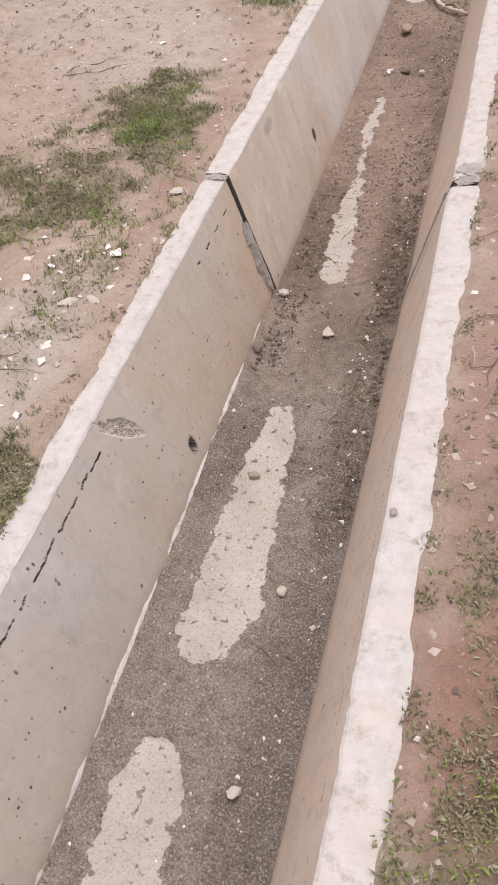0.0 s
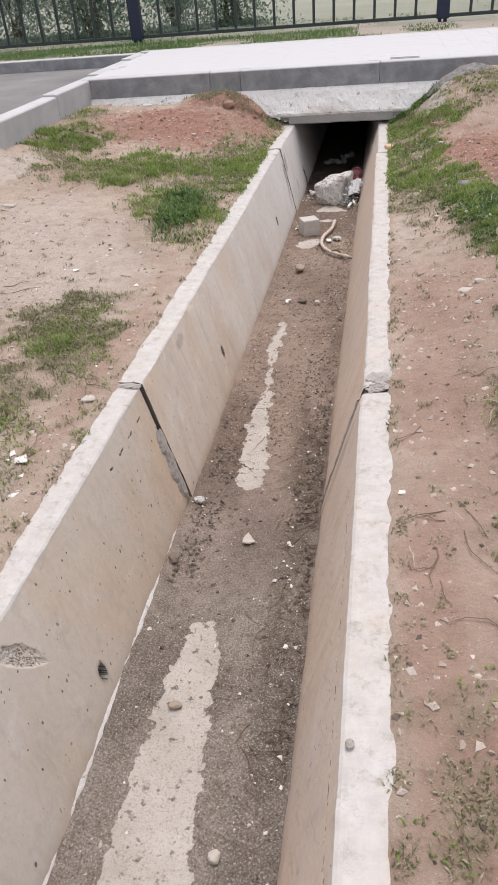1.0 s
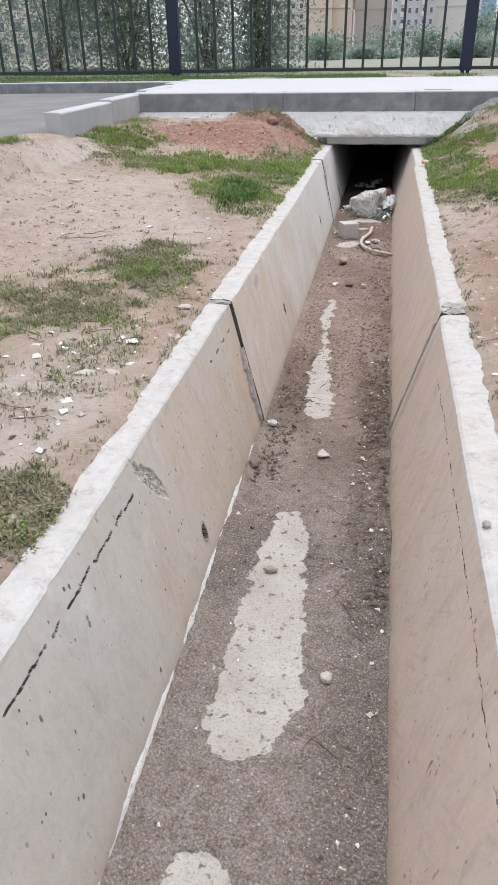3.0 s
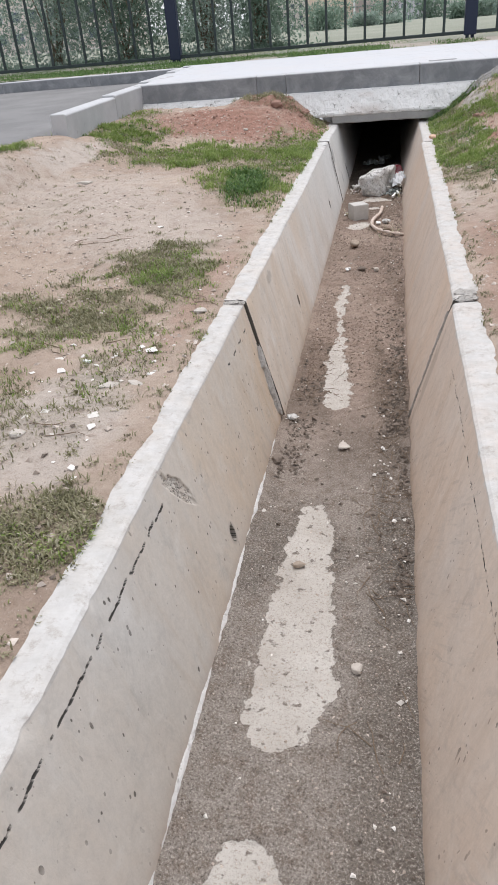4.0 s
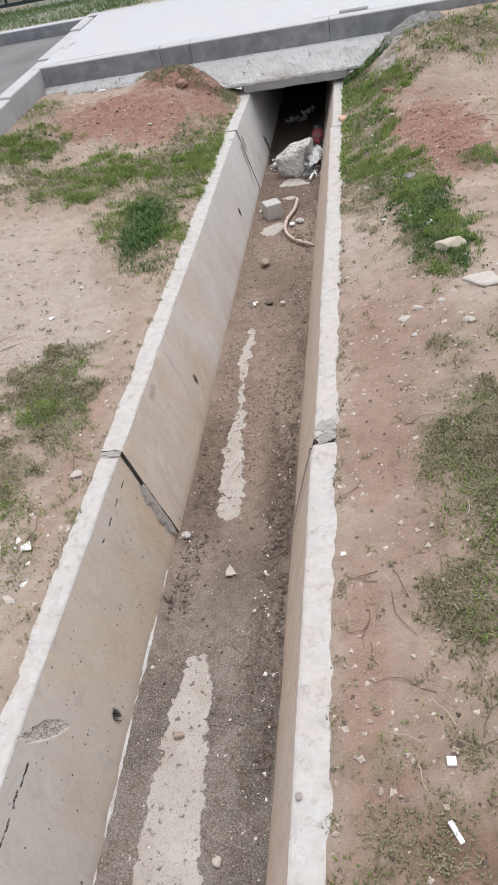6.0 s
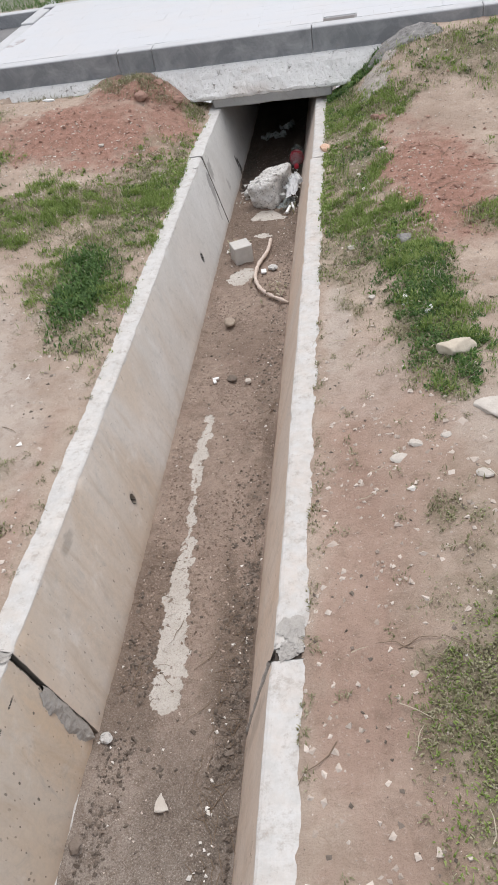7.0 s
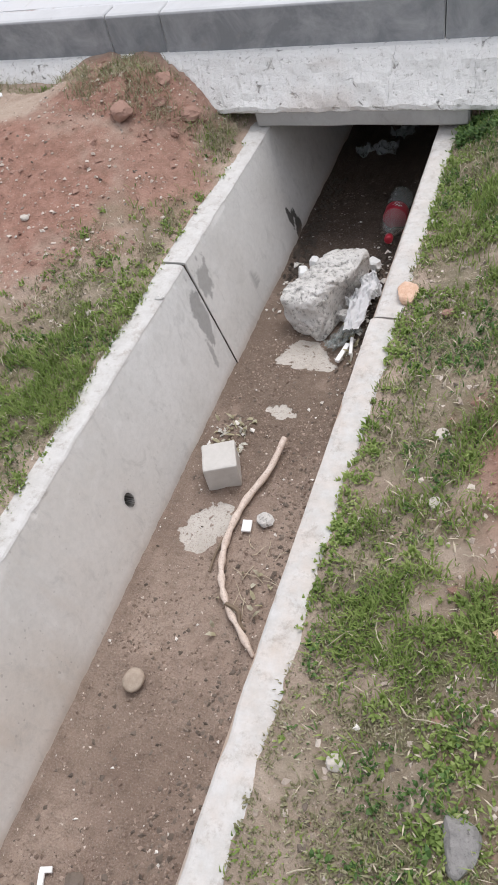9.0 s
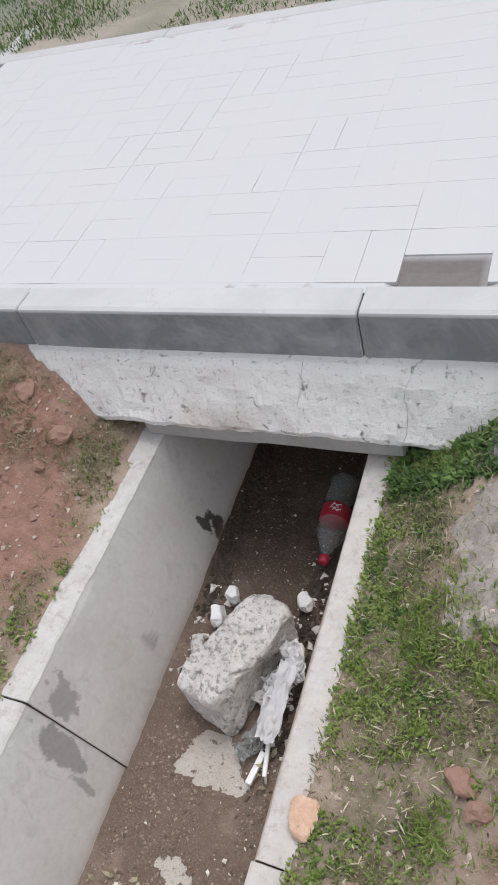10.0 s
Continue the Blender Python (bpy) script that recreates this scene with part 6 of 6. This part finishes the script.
# ---- beyond the fence ----
def bush(name, x, y, z, w, h, leaves, size, seed, label, material=BUSH_LEAF):
    """A shrub: limbs from the base and many small pointed leaves in loose clumps."""
    rng = np.random.default_rng(seed)
    ob = holder(name, (x, y, z), label, "shrub", "shrubs beyond the fence")
    ends = []
    for k in range(9):
        a, r = rng.uniform(0, 6.28), rng.uniform(0.25, 0.9) * w
        e = Vector((x + r * math.cos(a), y + r * math.sin(a) * 0.7, z + h * rng.uniform(0.55, 1.0)))
        m = Vector((x + 0.4 * r * math.cos(a), y + 0.28 * r * math.sin(a), z + (e.z - z) * 0.5))
        part("limb", tube(curve_points([(x + rng.normal(0, 0.05), y, z - 0.05), m, e], 4), [0.016 * h / 2 * (1 - i / 10) for i in range(9)], 6), BARK, ob)
        ends += [m.lerp(e, t) for t in (0.0, 0.35, 0.7, 1.0)] + [Vector((x, y, z)).lerp(m, t) + Vector((rng.normal(0, 0.45) * w, 0, 0)) for t in (0.25, 0.6)]
    c = np.array([tuple(e) for e in ends])
    c = c[rng.integers(0, len(c), leaves)]
    p = c + rng.normal(0, 1, (leaves, 3)) * np.array([0.22 * w, 0.18 * w, 0.16 * h])
    p[:, 2] = np.maximum(p[:, 2], z + 0.05)
    d = rng.normal(0, 1, (leaves, 3)) + np.array([0, 0, 0.5])
    d /= np.linalg.norm(d, axis=1)[:, None]
    s = np.cross(d, rng.normal(0, 1, (leaves, 3)))
    s /= np.linalg.norm(s, axis=1)[:, None] + 1e-9
    L = (size * rng.uniform(0.6, 1.3, leaves))[:, None]
    v = np.stack([p, p + d * L * 0.5 + s * L * 0.17, p + d * L, p + d * L * 0.5 - s * L * 0.17], 1)
    f = np.arange(leaves * 4).reshape(-1, 4)
    part("crown", mesh_of("crown", v.reshape(-1, 3), f, material), material, ob, "grey-green pointed leaves")


DARK_BUSH = leaf("dark_green_leaves", (0.10, 0.165, 0.115), (0.20, 0.28, 0.21), (0.42, 0.50, 0.42), 0.42)
for i, (x, y, w, h, mat_) in enumerate(((-8.2, 9.9, 1.3, 2.6, BUSH_LEAF), (-6.4, 9.3, 1.2, 2.4, DARK_BUSH), (-4.8, 9.2, 1.2, 2.2, BUSH_LEAF), (-3.6, 9.0, 1.0, 2.0, DARK_BUSH), (-2.55, 9.3, 0.95, 2.5, BUSH_LEAF),
                                       (-1.78, 9.6, 0.65, 2.5, DARK_BUSH), (2.6, 10.4, 0.9, 2.5, BUSH_LEAF), (4.2, 10.0, 1.2, 2.6, DARK_BUSH), (6.0, 10.2, 1.3, 2.6, BUSH_LEAF))):
    bush("shrub", x, y, 0.77, w, h, 13000, 0.062, 500 + i, "dense grey-green leafy shrub behind the railing" if mat_ is BUSH_LEAF else "dense dark green leafy shrub behind the railing", mat_)
for i, (x, y, w, h) in enumerate(((-6.6, 40, 2.0, 1.6), (-3.8, 46, 1.8, 1.3), (-0.6, 55, 2.4, 2.0), (2.0, 48, 1.6, 1.5), (4.4, 44, 1.4, 1.9), (6.6, 50, 2.2, 2.6), (-11, 42, 2.5, 2.2), (9.5, 46, 2.5, 2.8))):
    bush("shrub", x, y, 0.80 - 3.3 * float(ease((y - 12) / 240)) - 0.05, w, h, 900, 0.28, 600 + i, "distant rounded green shrub on the grass", DARK_BUSH)
for i in range(11):
    x = -6.5 + 1.35 * i + 0.5 * math.sin(i * 2.3)
    y = 25.0 + 1.5 * math.sin(i * 1.7)
    bush("shrub", x, y, 0.74, 0.6 + 0.2 * math.sin(i * 3.1), 0.42 + 0.2 * math.sin(i * 4.7), 1500, 0.13, 640 + i, "low grey-green shrub in a row across the field", BUSH_LEAF if i % 3 else DARK_BUSH)
sward_x, sward_y = spread(70000, ((-5, 3, 6.08, 7.3, 0.75), (-6, 6, 7.3, 9.5, 0.25)), 700, lambda x, y: ease((fbm(x * 1.6, y * 2.5, 702) - 0.58 + 0.30 * (x < 0.0)) / 0.12))
g = np.random.default_rng(701)
blades("grass", sward_x, sward_y, np.full(len(sward_x), 0.785), g.uniform(0.015, 0.06, len(sward_x)), g.uniform(0.004, 0.008, len(sward_x)), 1.0, LUSH, "taller green grass along the fence", "grass", 703)

# far wall colours are kept pale: distance haze is put into them
TAN = plain("tan_render", (0.74, 0.61, 0.50), 0.9, 0, 0.1, 0.3)
TAN_DARK = plain("brown_render", (0.50, 0.36, 0.25), 0.9, 0, 0.1, 0.3)
PINK = plain("pinkish_render", (0.80, 0.71, 0.66), 0.9, 0, 0.1, 0.3)
LILAC = plain("lilac_grey_render", (0.62, 0.60, 0.64), 0.9, 0, 0.1, 0.3)
BEIGE = plain("beige_render", (0.76, 0.72, 0.68), 0.9, 0, 0.1, 0.3)
WHITE = plain("white_render", (0.78, 0.76, 0.75), 0.9, 0, 0.1, 0.5)
GLASS = plain("window_glass", (0.12, 0.15, 0.19), 0.15, 0, 0.2, 1, 0.6)
BLUE = plain("blue_cladding", (0.30, 0.45, 0.66), 0.7, 0, 0.1, 0.5)


def solid(x0, x1, y0, y1, z0, z1):
    return box(x0, x1, y0, y1, z0, z1)


def tower(x0, x1, y, h, wall, label, floors, columns, pane, ledges=True, balconies=()):
    """A far block of flats: a wall body, floor ledges, recessed-looking windows with frames, balconies."""
    base = -3.2
    ob = holder("apartment_building", ((x0 + x1) / 2, y, base), label, "apartment building", "far apartment buildings")
    part("wall", solid(x0, x1, y, y + 16, base, h), wall, ob)
    part("roof", solid(x0 - 0.3, x1 + 0.3, y - 0.3, y + 16.3, h, h + 0.8), wall, ob)
    step = (x1 - x0) / columns
    for f in range(floors):
        z = base + 1.2 + f * 3.0
        if ledges and f % 3 == 2:
            part("ledge", solid(x0, x1, y - 0.25, y, z - 0.9, z - 0.6), TAN_DARK if wall is TAN else LILAC, ob)
        for c in range(columns):
            cx = x0 + step * (c + 0.5)
            if c in balconies:
                part("balcony", solid(cx - step * 0.36, cx + step * 0.36, y - 1.1, y, z - 0.5, z + 0.8), WHITE, ob, "white balcony front")
            if pane:
                w = part("window", solid(cx - step * 0.26, cx + step * 0.26, y - 0.12, y, z + 0.3, z + 1.9), WHITE, ob)
                part("pane", solid(cx - step * 0.2, cx + step * 0.2, y - 0.2, y - 0.1, z + 0.45, z + 1.75), GLASS, w)


tower(-26.5, -19.0, 250, 52, TAN, "tall tan apartment block far beyond the fence", 12, 1, False)
tower(-19.0, -13.0, 252, 52, TAN, "tall tan apartment block with a paler bay", 12, 1, False)
tower(-12.9, -1.2, 262, 50, PINK, "tall pinkish apartment block far away", 12, 5, False)
tower(-1.0, 11.5, 248, 56, LILAC, "lilac-grey tower with white balconies far away", 13, 6, True, False, (1, 4))
tower(11.7, 25.5, 256, 48, BEIGE, "pale beige apartment block with floor ledges", 12, 6, False)
tower(25.7, 30.0, 258, 60, BLUE, "narrow pale blue clad tower far away", 12, 2, False)
tower(-40.0, -26.7, 270, 40, BEIGE, "pale apartment block behind the shrubs", 12, 5, True)
tower(-70.0, -42.0, 120, 26, PINK, "pale pink low apartment block behind the shrubs", 8, 9, True, False)

lamp = holder("street_lamp", (-5.9, 120, -1.2), "white street lamp with one arm far away", "street lamp")
part("pole", tube([(-5.9, 120, -1.5), (-5.9, 120, 3), (-5.9, 120, 6.2)], [0.14, 0.12, 0.09], 8), WHITE, lamp)
part("arm", tube([(-5.9, 120, 6.0), (-6.6, 119.8, 6.6), (-7.3, 119.6, 6.75)], [0.07, 0.06, 0.05], 6), WHITE, lamp)
part("lamp_head", box(-7.9, -7.2, 119.45, 119.75, 6.68, 6.84, 0.04), WHITE, lamp)

# ---- block paving, in a basket weave ----
PX, PY, CELL, GAP = 0.308, 4.286, 0.2045, 0.0014


def paver_mesh(sx, sy):
    bm = box(-sx / 2, sx / 2, -sy / 2, sy / 2, -0.05, 0.0)
    me = bpy.data.meshes.new("paver")
    bm.to_mesh(me)
    bm.free()
    me.materials.append(PAVER)
    return me


LYING, UPRIGHT = paver_mesh(CELL - GAP, CELL / 2 - GAP), paver_mesh(CELL / 2 - GAP, CELL - GAP)
rest = bmesh.new()
rng = random.Random(5)
for i in range(-11, 30):
    for j in range(8):
        x, y = PX + (i + 0.5) * CELL, PY + (j + 0.5) * CELL
        lying = (i + j) % 2 == 0
        for s in (-0.25, 0.25):
            px, py = (x, y + s * CELL) if lying else (x + s * CELL, y)
            if j == 0 and i == 0 and s < 0 or px < -1.86:
                continue
            m = pose(px, py, pave_z(py) + rng.uniform(-0.00015, 0.00015), 1.26 + rng.uniform(-0.06, 0.06), rng.uniform(-0.06, 0.06), rng.uniform(-0.25, 0.25))
            if -8 <= i < 8:
                ob = new("paver", LYING if lying else UPRIGHT)
                ob.parent, ob.matrix_basis = pavement, m
            else:
                k = len(rest.verts)
                rest.from_mesh(LYING if lying else UPRIGHT)
                rest.verts.ensure_lookup_table()
                for v in rest.verts[k:]:
                    v.co = m @ v.co
me = bpy.data.meshes.new("paver_field")
rest.to_mesh(me)
rest.free()
me.materials.append(PAVER)
ob = new("paver_field", me)
ob.parent = pavement
tagged(ob, kind="stuff")
